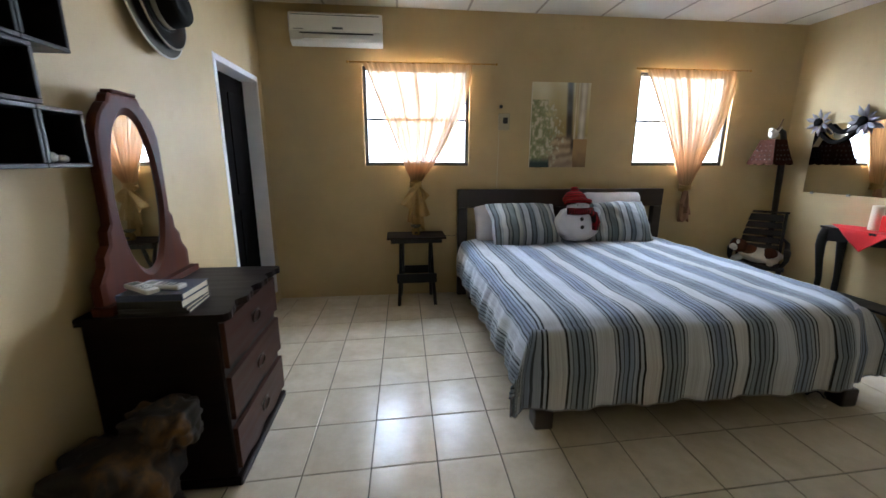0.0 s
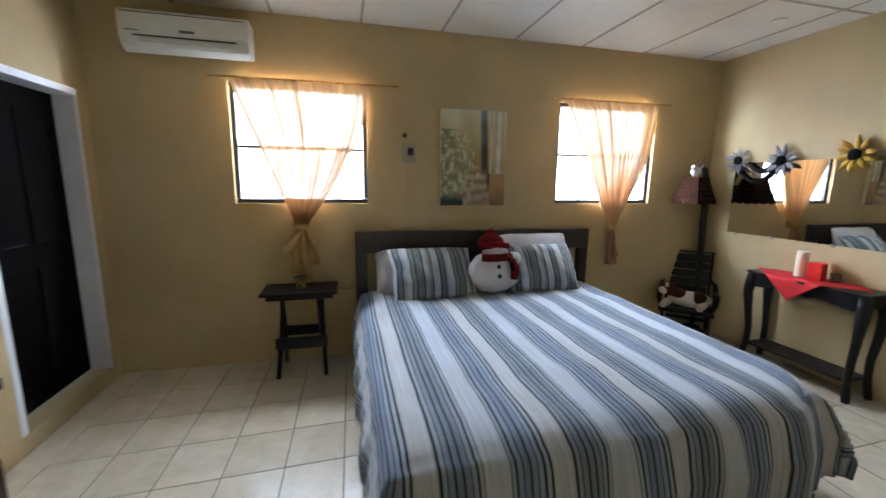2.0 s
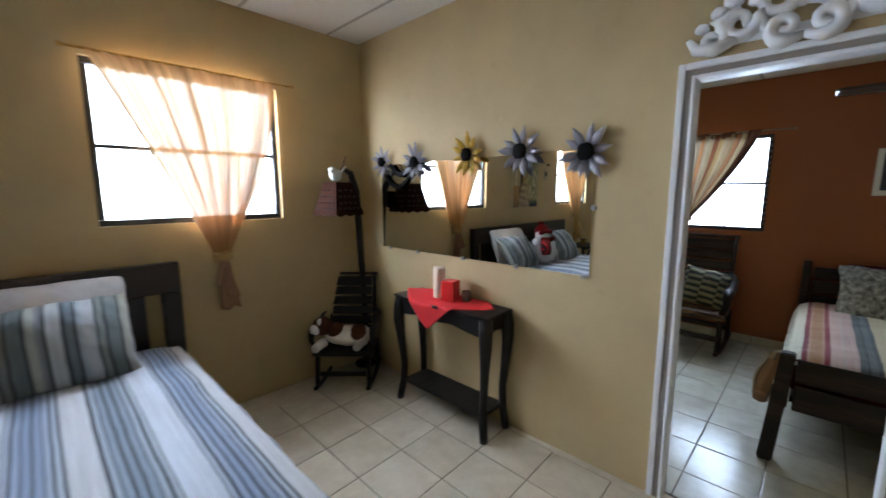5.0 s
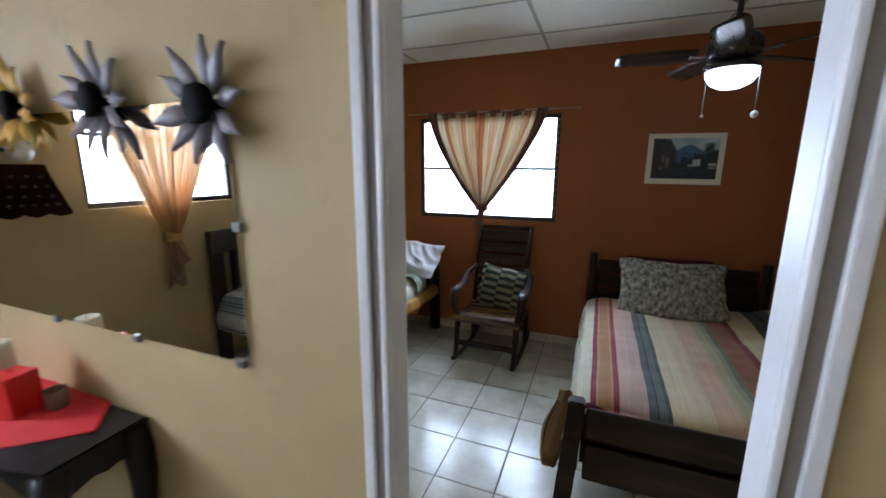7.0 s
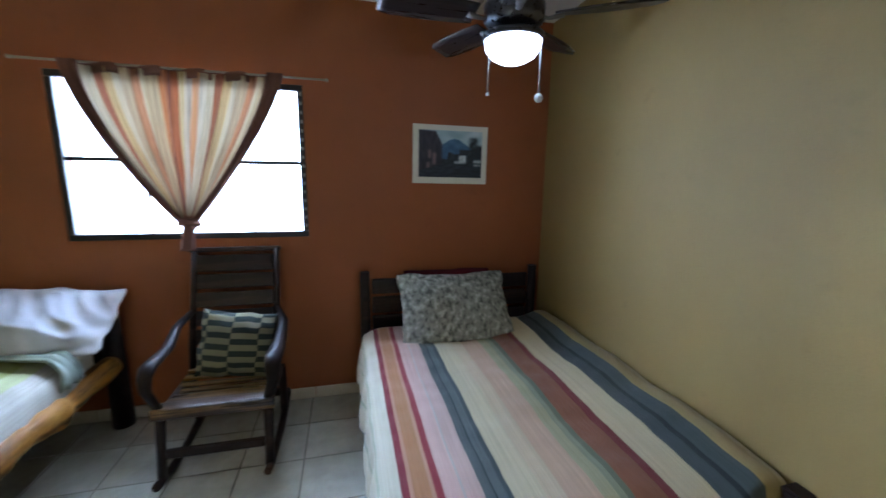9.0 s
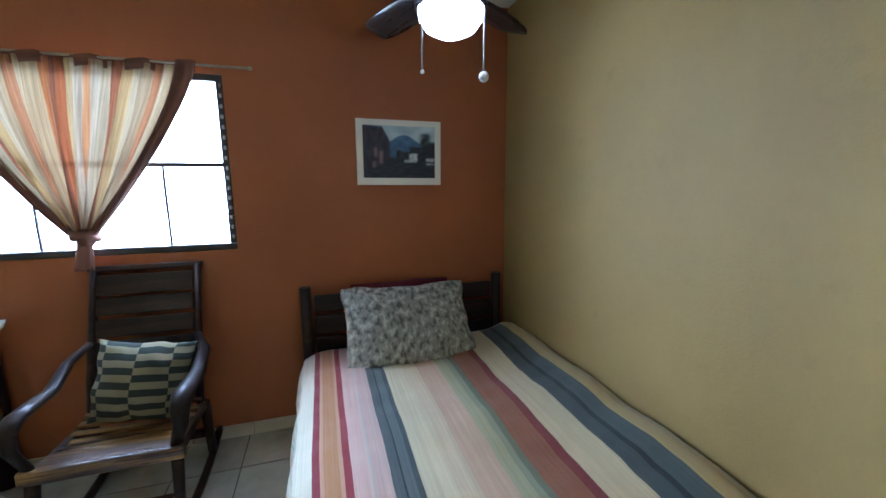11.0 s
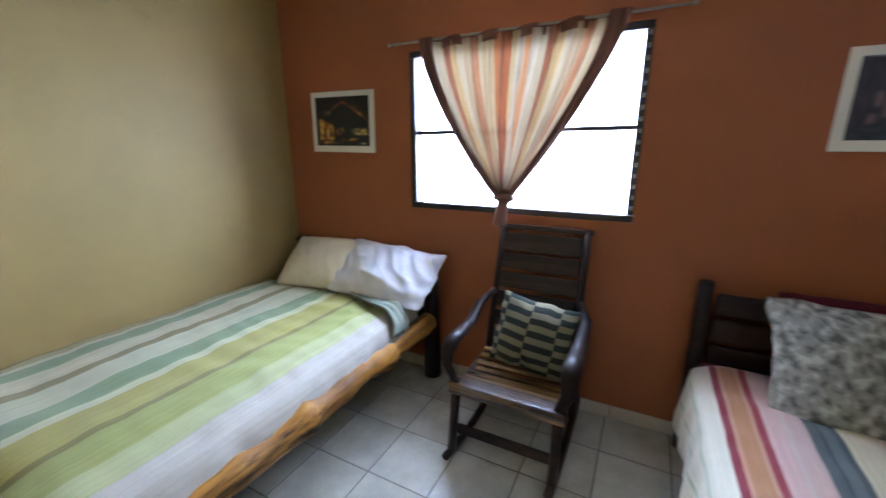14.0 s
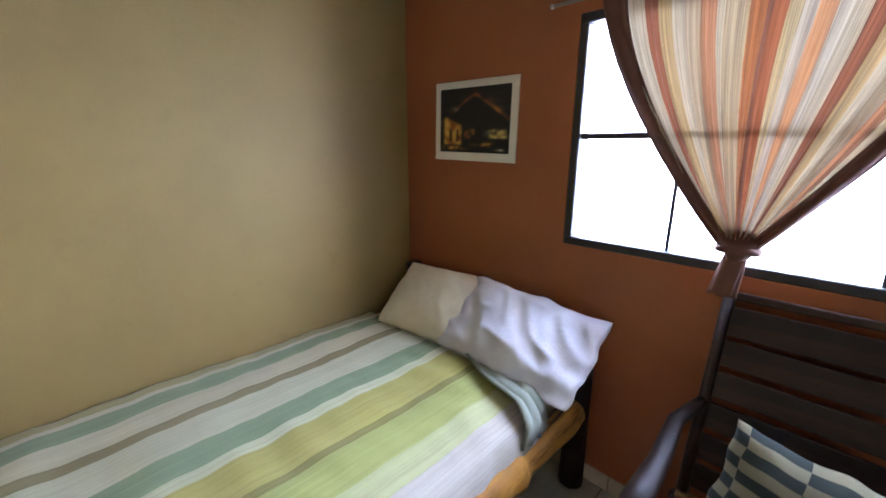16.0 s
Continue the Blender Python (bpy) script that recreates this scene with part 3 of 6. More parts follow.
def cover(name, x0, x1, y0, y1, top, drops, mat, label, seed, corner=0.0, folds=0.012, axis=0, r=0.06, cat="bedspread", flare=0.06, ridge=0.0, lump=0.006):
    """A bedspread over a mattress box. drops: hang in metres at x0, x1, y0, y1 sides. axis: stripes vary along x (0) or y (1)."""
    dx0, dx1, dy0, dy1 = drops

    def fold1(s, lo, hi, d0, d1):
        # arc length s along the cross-section -> (place, sink below the top, outward)
        if s < lo:
            k = lo - s
            return lo, k, -1
        if s > hi:
            return hi, s - hi, 1
        return s, 0.0, 0

    def place(u, v):
        s = x0 - dx0 + u * (x1 - x0 + dx0 + dx1)
        t = y0 - dy0 + v * (y1 - y0 + dy0 + dy1)
        px, kx, sx = fold1(s, x0, x1, dx0, dx1)
        py, ky, sy = fold1(t, y0, y1, dy0, dy1)
        if corner:
            ca, cb = (px - (x1 - corner)) / corner, ((y0 + corner) - py) / corner
            if ca > 0 and cb > 0:
                px = x1 - corner + corner * ca * math.sqrt(1 - cb * cb / 2)
                py = y0 + corner - corner * cb * math.sqrt(1 - ca * ca / 2)
        drop = max(kx, ky) if not (kx and ky) else max(kx, ky) * 0.98
        rnd = lambda a: r * (1 - math.exp(-a / r))
        wave = math.sin((s if ky > kx else t) * 17 + seed + 1.5 * noise.noise(Vector((s * 3, t * 3, seed)))) + 0.6 * math.sin((s if ky > kx else t) * 41 + seed * 3)
        hang = min(1.0, drop / 0.25)
        outx = sx * (rnd(kx) * 0.55 + flare * hang * (kx > 0) + folds * wave * hang * (kx >= ky))
        outy = sy * (rnd(ky) * 0.55 + flare * hang * (ky > 0) + folds * wave * hang * (ky > kx))
        if kx and ky:
            pull = min(kx, ky)
            outx += sx * pull * 0.16
            outy += sy * pull * 0.16
        z = top - max(0.0, drop - r * 0.45 * (1 - math.exp(-drop / r)))
        if not drop:
            for e, d in ((s - x0, dx0), (x1 - s, dx1), (t - y0, dy0), (y1 - t, dy1)):
                if d > 0:
                    z -= 0.035 * math.exp(-max(e, 0) / 0.05)
            z += lump * noise.noise(Vector((s * 3.1, t * 3.1, seed))) + 0.4 * lump * noise.noise(Vector((s * 11, t * 7, seed)))
            z += ridge * math.exp(-((t - y0 - 0.07) / 0.09) ** 2)
        else:
            z -= 0.035 * math.exp(-drop / 0.05)
        return (px + outx, py + outy, z)

    def uvs(u, v):
        s = u * (x1 - x0 + dx0 + dx1)
        t = v * (y1 - y0 + dy0 + dy1)
        return (s, t) if axis == 0 else (y1 - y0 + dy0 + dy1 - t, s)
    bm = bm_sheet(bmesh.new(), 90, 90, place, uvs)
    ob = thing(name, pose(0, 0, 0), label, cat)
    solid(part("cloth", bm, mat, ob), 0.008, 0.0)
    for d, edge in ((dy0, lambda k: place(k / 90, 0)), (dy1, lambda k: place(k / 90, 1)), (dx0, lambda k: place(0, k / 90)), (dx1, lambda k: place(1, k / 90))):
        if d > 0.06:
            part("hem", bm_tube(bmesh.new(), [edge(k) for k in range(91)], 0.006, 6), M_HEMCLOTH, ob, "stitched rolled hem")
    return ob


# large bed: x -3.47..-1.46, y -2.22..-0.03
bed = thing("bed", pose(-2.47, -1.1, 0), "large bed with a dark espresso wooden headboard and low frame", "bed")
bm = bmesh.new()
bm_box(bm, (-1.085, 1.0, 0.90), (1.06, 1.07, 1.078), 0.008, 2)
part("top_rail", bm, M_ESPRESSO, bed)
for a, b in ((-1.085, -0.99), (0.965, 1.06)):
    part("post", boxed((a, 1.002, 0.0), (b, 1.068, 0.8995), 0.006), M_ESPRESSO, bed)
for a, b in ((-0.90, 0.88),):
    part("headboard_panel", boxed((a, 1.012, 0.40), (b, 1.058, 0.8995), 0.006), M_ESPRESSO, bed)
part("lower_rail", boxed((-0.9895, 1.015, 0.22), (0.9645, 1.055, 0.3995), 0.006), M_ESPRESSO, bed)
for a, b in ((-0.985, -0.94), (0.83, 0.875)):
    part("side_rail", boxed((a, -1.06, 0.11), (b, 0.998, 0.33), 0.008), M_ESPRESSO, bed)
part("foot_rail", boxed((-0.9395, -1.08, 0.11), (0.8295, -1.03, 0.33), 0.008), M_ESPRESSO, bed)
for a in (-0.99, 0.80):
    for b in (-1.10, 0.85):
        part("foot", boxed((a, b, 0.0), (a + 0.10, b + 0.10, 0.1095), 0.012, 2), M_ESPRESSO, bed)
part("slat_base", boxed((-0.9395, -1.029, 0.26), (0.8295, 0.99, 0.30), 0.004), M_ESPRESSO, bed)
mt = solo("mattress", boxed((-3.455, -2.07, 0.3005), (-1.66, -0.12, 0.585), 0.06, 4), M_WHITECLOTH, "white mattress under the striped cover", "mattress")
cover("bedspread", -3.485, -1.48, -2.20, -0.13, 0.605, (0.34, 0.34, 0.445, 0.0), M_COVER_1, "blue, grey and white striped woven bedspread hanging over the bed's sides", 1.0, corner=0.38, lump=0.014)


def pillow_thing(name, w, h, t, mat, m, label, seed, category="pillow", wrinkle=0.01, rounding=0.12, droop=0.0, crease=0.004):
    return solo(name, bm_pillow(bmesh.new(), w, h, t, wrinkle, seed, 44, rounding, droop, crease), mat, label, category, m=m)


pillow_thing("pillow", 0.68, 0.42, 0.17, M_WHITECLOTH, pose(-3.07, -0.165, 0.755, 62, 0, 2), "plump white cotton pillow leaning on the headboard", 1.3)
pillow_thing("pillow", 0.74, 0.48, 0.18, M_WHITECLOTH, pose(-2.03, -0.165, 0.83, 70, 0, -2), "plump white cotton pillow leaning on the headboard", 2.1)
pillow_thing("striped_pillow", 0.70, 0.48, 0.19, M_SHAM, pose(-2.95, -0.345, 0.775, 52, 0, 4), "blue and grey striped pillow propped on the bed", 3.4, wrinkle=0.02, rounding=0.02, droop=0.03, crease=0.008)
pillow_thing("striped_pillow", 0.64, 0.46, 0.17, M_SHAM, pose(-2.00, -0.33, 0.785, 56, -3, -4), "blue and grey striped pillow propped on the bed", 5.2, wrinkle=0.02, rounding=0.03, droop=0.04, crease=0.008)

M_LEAFPRINT, pn, pl, pb = material("grey_leaf_print_cloth")
puv = pn.new("ShaderNodeUVMap").outputs[0]
pw = noise_node(pn, pl, 34.0, 3, 0.5, vector=puv, stretch=(1.0, 0.7, 1.0))
pl.new(ramp(pn, pl, pw.outputs[0], [(0.38, rgb("5a5a54")), (0.46, rgb("85857c")), (0.54, rgb("8d8c82")), (0.62, rgb("b0afa5"))]).outputs[0], pb.inputs["Base Color"])
pb.inputs["Roughness"].default_value = 0.9
bump(pn, pl, pb, pw.outputs[0], 0.2, 0.002)

# small room: bed along the south wall
b2 = thing("single_bed", pose(0.74, -2.76, 0), "dark rustic wooden bed with a low footboard", "bed")
for y in (0.0, -1.24):
    bm = bmesh.new()
    for a, b in ((0.0, 1.0),):
        lo4 = [bm.verts.new((x + 0.0, y + yy, 0.0)) for x, yy in ((-0.035, -0.035), (0.035, -0.035), (0.035, 0.035), (-0.035, 0.035))]
        hi4 = [bm.verts.new((x + 0.235, y - 0.045 + yy, 0.565)) for x, yy in ((-0.04, -0.035), (0.03, -0.035), (0.03, 0.035), (-0.04, 0.035))]
        bm.faces.new(lo4[::-1])
        bm.faces.new(hi4)
        for k in range(4):
            bm.faces.new((lo4[k], lo4[(k + 1) % 4], hi4[(k + 1) % 4], hi4[k]))
    bmesh.ops.bevel(bm, geom=bm.edges[:], offset=0.008, segments=2, affect="EDGES")
    part("foot_post", bm, M_RUSTIC, b2, "splayed square foot post")
    part("head_post", bm_tube(bmesh.new(), [(1.985, y - 0.06 * (y == 0), 0.0), (1.985, y - 0.06 * (y == 0), 0.5), (1.985, y - 0.06 * (y == 0), 0.88)], [0.036, 0.034, 0.03], 12), M_RUSTIC, b2)
for z, h, x in ((0.33, 0.07, 0.15), (0.475, 0.065, 0.205)):
    part("foot_board", boxed((-0.018, -1.235, -h), (0.018, -0.085, h), 0.012, 2), M_RUSTIC, b2).matrix_local = pose(x, 0, z, 0, 22, 0)
for s, t in ((0.45, 0.58), (0.60, 0.71), (0.73, 0.83)):
    part("head_board", boxed((1.965, -1.195, s), (2.0, -0.105, t), 0.012, 2), M_RUSTIC, b2)
for y in (-0.045, -1.23):
    part("side_rail", boxed((0.19, y - 0.02, 0.24), (1.95, y + 0.02, 0.36), 0.01, 2), M_RUSTIC, b2)
part("slat_base", boxed((0.20, -1.205, 0.28), (1.94, -0.07, 0.315), 0.003), M_RUSTIC, b2)
solo("mattress", boxed((1.00, -4.03, 0.3155), (2.69, -2.82, 0.515), 0.05, 4), M_BURGUNDY, "mattress in a burgundy sheet under the striped blanket", "mattress")
cover("striped_blanket", 1.01, 2.60, -4.072, -2.82, 0.54, (0.05, 0.0, 0.0, 0.32), M_COVER_2, "cream blanket striped in rust, pink and slate blue", 4.0, axis=1, lump=0.016, flare=0.015, ridge=0.05)
pillow_thing("patterned_pillow", 0.72, 0.48, 0.16, M_LEAFPRINT, pose(2.46, -3.365, 0.70, 52, 0, -90), "grey and white leaf-print pillow propped at the bed's head", 7.1, rounding=0.03, crease=0.008, wrinkle=0.025, droop=0.02)
pillow_thing("burgundy_pillow", 0.62, 0.40, 0.13, M_BURGUNDY, pose(2.61, -3.36, 0.715, 62, 0, -90), "burgundy pillow behind the patterned one", 8.1)

# small room: log bed along the north wall
b3 = thing("log_bed", pose(0.79, -1.385, 0), "rustic log bed with a golden peeled-bark side rail", "bed")
for y in (0.0, 1.09):
    part("foot_post", boxed((-0.06, y - 0.05, 0), (0.05, y + 0.05, 0.69 if y else 0.50), 0.016, 3), M_RUSTIC, b3)
    part("head_post", bm_tube(bmesh.new(), [(1.94, y, 0), (1.944, y, 0.4), (1.94, y, 0.84 if y else 0.68)], [0.055, 0.05, 0.048], 12), M_RUSTIC, b3)
for s, t in ((0.24, 0.545),):
    part("foot_board", boxed((-0.035, 0.051, s), (0.025, 1.039, t), 0.012, 2), M_RUSTIC, b3)
for s, t in ((0.40, 0.52), (0.55, 0.74)):
    part("head_board", boxed((1.92, 0.05, s), (1.96, 1.04, t), 0.012, 2), M_RUSTIC, b3)
random.seed(4)
for y in (0.0, 1.09):
    pts = [(0.05 + 1.84 * k / 60, y + 0.02 * noise.noise(Vector((k * 0.12, y, 1))), 0.40 + 0.02 * noise.noise(Vector((k * 0.12, y, 5)))) for k in range(61)]
    part("side_rail", bm_tube(bmesh.new(), pts, [0.060 + 0.018 * noise.noise(Vector((k * 0.22, y, 9))) + 0.008 * noise.noise(Vector((k * 0.7, y, 2))) + 0.024 * math.exp(-((k % 19) - 7) ** 2 / 2) for k in range(61)], 18), M_LOG, b3, "golden peeled log rail with knots")
part("slat_base", boxed((0.06, 0.08, 0.34), (1.90, 1.01, 0.375), 0.003), M_RUSTIC, b3)
solo("mattress", boxed((0.86, -1.325, 0.3755), (2.68, -0.20, 0.56), 0.05, 4), M_CREAMCLOTH, "pale mattress under the green bedspread", "mattress")
cover("green_bedspread", 0.865, 2.45, -1.345, -0.215, 0.582, (0.10, 0.0, 0.17, 0.0), M_COVER_3, "green, cream and olive striped bedspread with a pale edge", 6.0, axis=1, lump=0.02, flare=0.02, corner=0.0, r=0.08, folds=0.006)
pillow_thing("pillow", 0.60, 0.42, 0.13, M_CREAMCLOTH, pose(2.565, -0.62, 0.742, 42, -3, -87), "soft cream cotton pillow at the head of the bed", 9.0, wrinkle=0.016, rounding=0.06, droop=0.05, crease=0.008)
pillow_thing("pillow", 0.74, 0.42, 0.12, M_WHITECLOTH, pose(2.570, -1.14, 0.738, 40, 1, -92), "crumpled white cotton pillow at the head of the bed", 10.0, wrinkle=0.03, rounding=0.12, droop=0.02, crease=0.026)


# ---------------------------------------------------------------- curtains
def rod(name, p, q, mat, label, r=0.007, brackets=True):
    t = thing(name, pose(*p), label, "curtain rod")
    d = Vector(q) - Vector(p)
    part("bar", bm_tube(bmesh.new(), [(0, 0, 0), d * 0.33, d * 0.66, d], r, 10), mat, t)
    n = d.normalized()
    for c, s in ((Vector((0, 0, 0)), -1), (d, 1)):
        part("finial", bm_blob(bmesh.new(), c + n * r * s, (r * 1.8, r * 1.8, r * 1.8), 2), mat, t)
    return t


def tied_curtain(name, a, b, ztop, ak, zk, ztail, off, axis, mats, label, uv_width, bulge=(1.35, 1.35), pleats=15, tailw=0.10, wing=(), heading=0.0, seed=0.0):
    """A curtain hung on a rod and knotted to a point below; axis 0 hangs along x at y=off, 1 along y at x=off."""
    t = thing(name, pose(*((ak, off, zk) if axis == 0 else (off, ak, zk))), label, "curtain", "knotted curtains")
    sign = -1.0

    def world(s, depth, z):
        return Vector((s - ak, sign * depth, z - zk)) if axis == 0 else Vector((sign * depth, s - ak, z - zk))

    def drape(u, v):
        k = v ** 1.0
        left = a + (ak - 0.035 - a) * k ** bulge[0]
        right = b + (ak + 0.035 - b) * k ** bulge[1]
        s = left + (right - left) * u
        amp = 0.012 + 0.016 * k
        ph = 2 * math.pi * pleats * u + 2.2 * noise.noise(Vector((u * 4, seed, v * 1.2)))
        depth = amp * math.sin(ph) + 0.006 * math.sin(2.7 * ph + seed) + 0.02 * math.sin(math.pi * u) * k
        edge = 0.02 * k * (1 - k) * 4 * (abs(2 * u - 1) ** 6)
        return world(s, depth + edge, ztop + (zk - ztop) * v)
    ob = part("drape", bm_sheet(bmesh.new(), 150, 34, drape, lambda u, v: (u * uv_width, v * (ztop - zk))), mats[0], t)
    if heading:
        def head(u, v):
            s = a + (b - a) * u
            dd = 0.016 * math.sin(2 * math.pi * 5 * u + 0.6) - 0.002
            return world(s, dd, ztop + 0.025 - heading * v - 0.012 * abs(math.sin(2 * math.pi * 2.5 * u)))
        solid(part("heading", bm_sheet(bmesh.new(), 80, 3, head, lambda u, v: (u, v)), mats[2], t, "brown hem over the rod"), 0.003)
        for e0, e1 in ((a, -1), (b, 1)):
            def edge_band(u, v):
                k = v
                c = e0 + (ak + 0.03 * e1 - e0) * k ** bulge[e1 > 0]
                w = 0.042 * (1 - 0.55 * k) * (u - 0.5) * 2
                return world(c - e1 * 0.03 * (1 - k) + w, 0.028 + 0.012 * math.cos(math.pi * (u - 0.5)) + 0.006 * math.sin(9 * u + 6 * v), ztop + 0.02 + (zk - ztop - 0.02) * v)
            solid(part("side_hem", bm_sheet(bmesh.new(), 12, 30, edge_band, lambda u, v: (u * 0.1, v)), mats[2], t, "gathered dark brown side hem"), 0.004)
    kb = bmesh.new()
    for i in range(3):
        pts = [world(ak + 0.050 * math.cos(q), 0.01 + 0.046 * math.sin(q), zk - 0.012 + 0.018 * i + 0.012 * math.sin(q + i * 1.4)) for q in [2 * math.pi * k / 12 for k in range(13)]]
        bm_tube(kb, pts, 0.013, 8)
    bm_blob(kb, world(ak, 0.008, zk), (0.05, 0.042, 0.05), 3, 0.2)
    part("knot", kb, mats[3] if len(mats) > 3 else mats[1], t, "bunched knot of cloth")
    tw = tailw

    def tail(u, v):
        q = 2 * math.pi * u
        w = 0.028 + (tw - 0.028) * v ** 0.7
        rr = 1 + 0.22 * math.sin(5 * q + seed) * v
        return world(ak + 0.02 * v + w * math.cos(q) * rr, 0.012 + 0.36 * w * math.sin(q) * rr + 0.01, zk - 0.02 + (ztail - zk) * v * (1 + 0.06 * math.sin(3 * q + seed)))
    solid(part("tail", bm_sheet(bmesh.new(), 48, 12, tail, lambda u, v: (u * 0.5, v * 0.4)), mats[1], t), 0.004)
    for j, (ang, ln, wd, out) in enumerate(wing):
        # loose folds of cloth that spill from the knot
        def fold(u, v):
            w = 0.012 + wd * v ** 0.6
            sx = (u - 0.5) * 2
            hang = ln * v
            return world(ak + math.sin(ang) * hang + w * sx * math.cos(ang), 0.03 + out * v + 0.35 * w * math.cos(2.4 * sx + j) + 0.012 * math.sin(9 * u + 5 * v + j),
                         zk - 0.01 - math.cos(ang) * hang + w * sx * math.sin(ang) + 0.012 * math.sin(5 * u + j) * v)
        solid(part("loose_fold", bm_sheet(bmesh.new(), 18, 14, fold), mats[1], t, "loose fold of pale gold cloth"), 0.004)
    return t


rod("curtain_rod", (-4.55, -0.055, 2.215), (-3.21, -0.055, 2.225), M_ROD, "thin aged brass curtain rod over the window")
rod("curtain_rod", (-1.80, -0.055, 2.228), (-0.62, -0.055, 2.232), M_ROD, "thin aged brass curtain rod over the window")
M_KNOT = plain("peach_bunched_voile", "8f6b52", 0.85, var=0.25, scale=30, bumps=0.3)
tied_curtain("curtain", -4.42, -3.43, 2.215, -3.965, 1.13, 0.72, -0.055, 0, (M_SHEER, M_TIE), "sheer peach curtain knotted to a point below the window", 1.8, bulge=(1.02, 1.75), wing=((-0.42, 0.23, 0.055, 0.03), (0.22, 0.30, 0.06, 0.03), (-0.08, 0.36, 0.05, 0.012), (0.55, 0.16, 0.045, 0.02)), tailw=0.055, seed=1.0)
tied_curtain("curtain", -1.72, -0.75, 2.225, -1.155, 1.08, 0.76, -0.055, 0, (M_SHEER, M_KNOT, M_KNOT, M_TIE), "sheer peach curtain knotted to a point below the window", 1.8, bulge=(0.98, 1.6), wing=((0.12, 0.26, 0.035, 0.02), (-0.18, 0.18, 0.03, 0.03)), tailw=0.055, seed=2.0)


# ---------------------------------------------------------------- painted pictures
def artwork(name, w, h, paint, n, m):
    """A flat picture, w by h, facing -y before it is turned; paint(u, v) gives the pigment."""
    mat, nodes, links, b = material(name + "_pigment")
    at = nodes.new("ShaderNodeAttribute")
    at.attribute_name = "pigment"
    tex = noise_node(nodes, links, 160.0, 3)
    links.new(mix(nodes, links, 0.22, at.outputs[0], tex.outputs[1], "SOFT_LIGHT"), b.inputs["Base Color"])
    b.inputs["Roughness"].default_value = 0.55
    bump(nodes, links, b, tex.outputs[0], 0.2, 0.002)
    bm = bmesh.new()
    layer = bm.loops.layers.color.new("pigment")
    vs = [[bm.verts.new(((i / n - 0.5) * w, 0, (j / m - 0.5) * h)) for j in range(m + 1)] for i in range(n + 1)]
    for i in range(n):
        for j in range(m):
            idx = ((i, j), (i + 1, j), (i + 1, j + 1), (i, j + 1))
            f = bm.faces.new([vs[p][q] for p, q in idx])
            for lp, (p, q) in zip(f.loops, idx):
                c = paint(p / n, q / m)
                lp[layer] = (*c[:3], 1)
    return bm, mat


def hx(h):
    c = [int(h[i:i + 2], 16) / 255 for i in (0, 2, 4)]
    return Vector(c)


def blend(a, b, k):
    return a.lerp(b, max(0.0, min(1.0, k)))


def nz(u, v, s, k=0.0):
    return noise.noise(Vector((u * s, v * s, k)))


def porch_scene(u, v):
    wob = 0.02 * nz(u, v, 5, 3)
    c = blend(hx("b09a5e"), hx("d6d0b4"), v * 1.5 - 0.55 + 0.5 * nz(u, v, 4))
    c = blend(c, hx("8a7442"), 0.6 * math.exp(-((u - 0.50) ** 2 * 40 + (v - 0.50) ** 2 * 14)))
    # soft steps, rising to the doorway
    if v < 0.42 + wob:
        s = (v - 0.10 * u) * 9.0 + 0.3 * nz(u, v, 6)
        tread = 0.5 + 0.5 * math.sin(2 * math.pi * s)
        steps = blend(hx("8a7358"), hx("bda481"), tread + 0.5 * nz(u, v, 14))
        steps = blend(steps, hx("9a8878"), (0.22 - v) * 3)
        c = blend(c, steps, (0.42 + wob - v) * 14)
    # doorway in shade
    door = math.exp(-((u - 0.665 + 0.05 * (v - 0.6)) / 0.055) ** 4)
    if v > 0.30:
        c = blend(c, blend(hx("3a322c"), hx("77808a"), (v - 0.55) * 2.4 + 0.3 * nz(u, v, 7)), door * min(1.0, (v - 0.30) * 9))
    if u < 0.76 and v > 0.16:
        c = blend(c, hx("3b2c22"), math.exp(-((u - 0.74) / 0.035) ** 2 - ((v - 0.28) / 0.09) ** 2))
    # columns
    for a, w, hi, lo in ((0.765, 0.026, "d6caaa", "a08d6c"), (0.885, 0.07, "d8d2c2", "9c8f78")):
        if v > 0.34:
            k = math.exp(-((u - a) / w) ** 6)
            c = blend(c, blend(hx(hi), hx(lo), abs(u - a) / w + 0.4 * nz(u, v, 8)), k)
    if u > 0.76 + wob and v <= 0.34:
        c = blend(hx("a88556"), hx("7c6244"), (0.2 - v) * 5 + 0.5 * nz(u, v, 9))
    # rose bush
    leaf = nz(u, v, 15, 2) + 0.6 * nz(u, v, 33, 5)
    area = 0.56 - u - 0.55 * abs(v - 0.42) + 0.28 * leaf
    if area > 0.0 and v < 0.80:
        g = blend(hx("7d815a"), hx("b8b28c"), 0.45 + 1.2 * leaf)
        if leaf > 0.22:
            g = blend(g, hx("d2c6b0"), 0.55)
        c = blend(c, g, area * 7)
    if v < 0.12 and u < 0.34:
        c = blend(c, hx("2c3d3c"), (0.12 - v) * 14)
    return c


def soft_box(u, v, u0, u1, v0, v1, e=0.012):
    f = lambda x: 1 / (1 + math.exp(-max(-60.0, min(60.0, x / e * 2.2))))
    return f(u - u0) * f(u1 - u) * f(v - v0) * f(v1 - v)


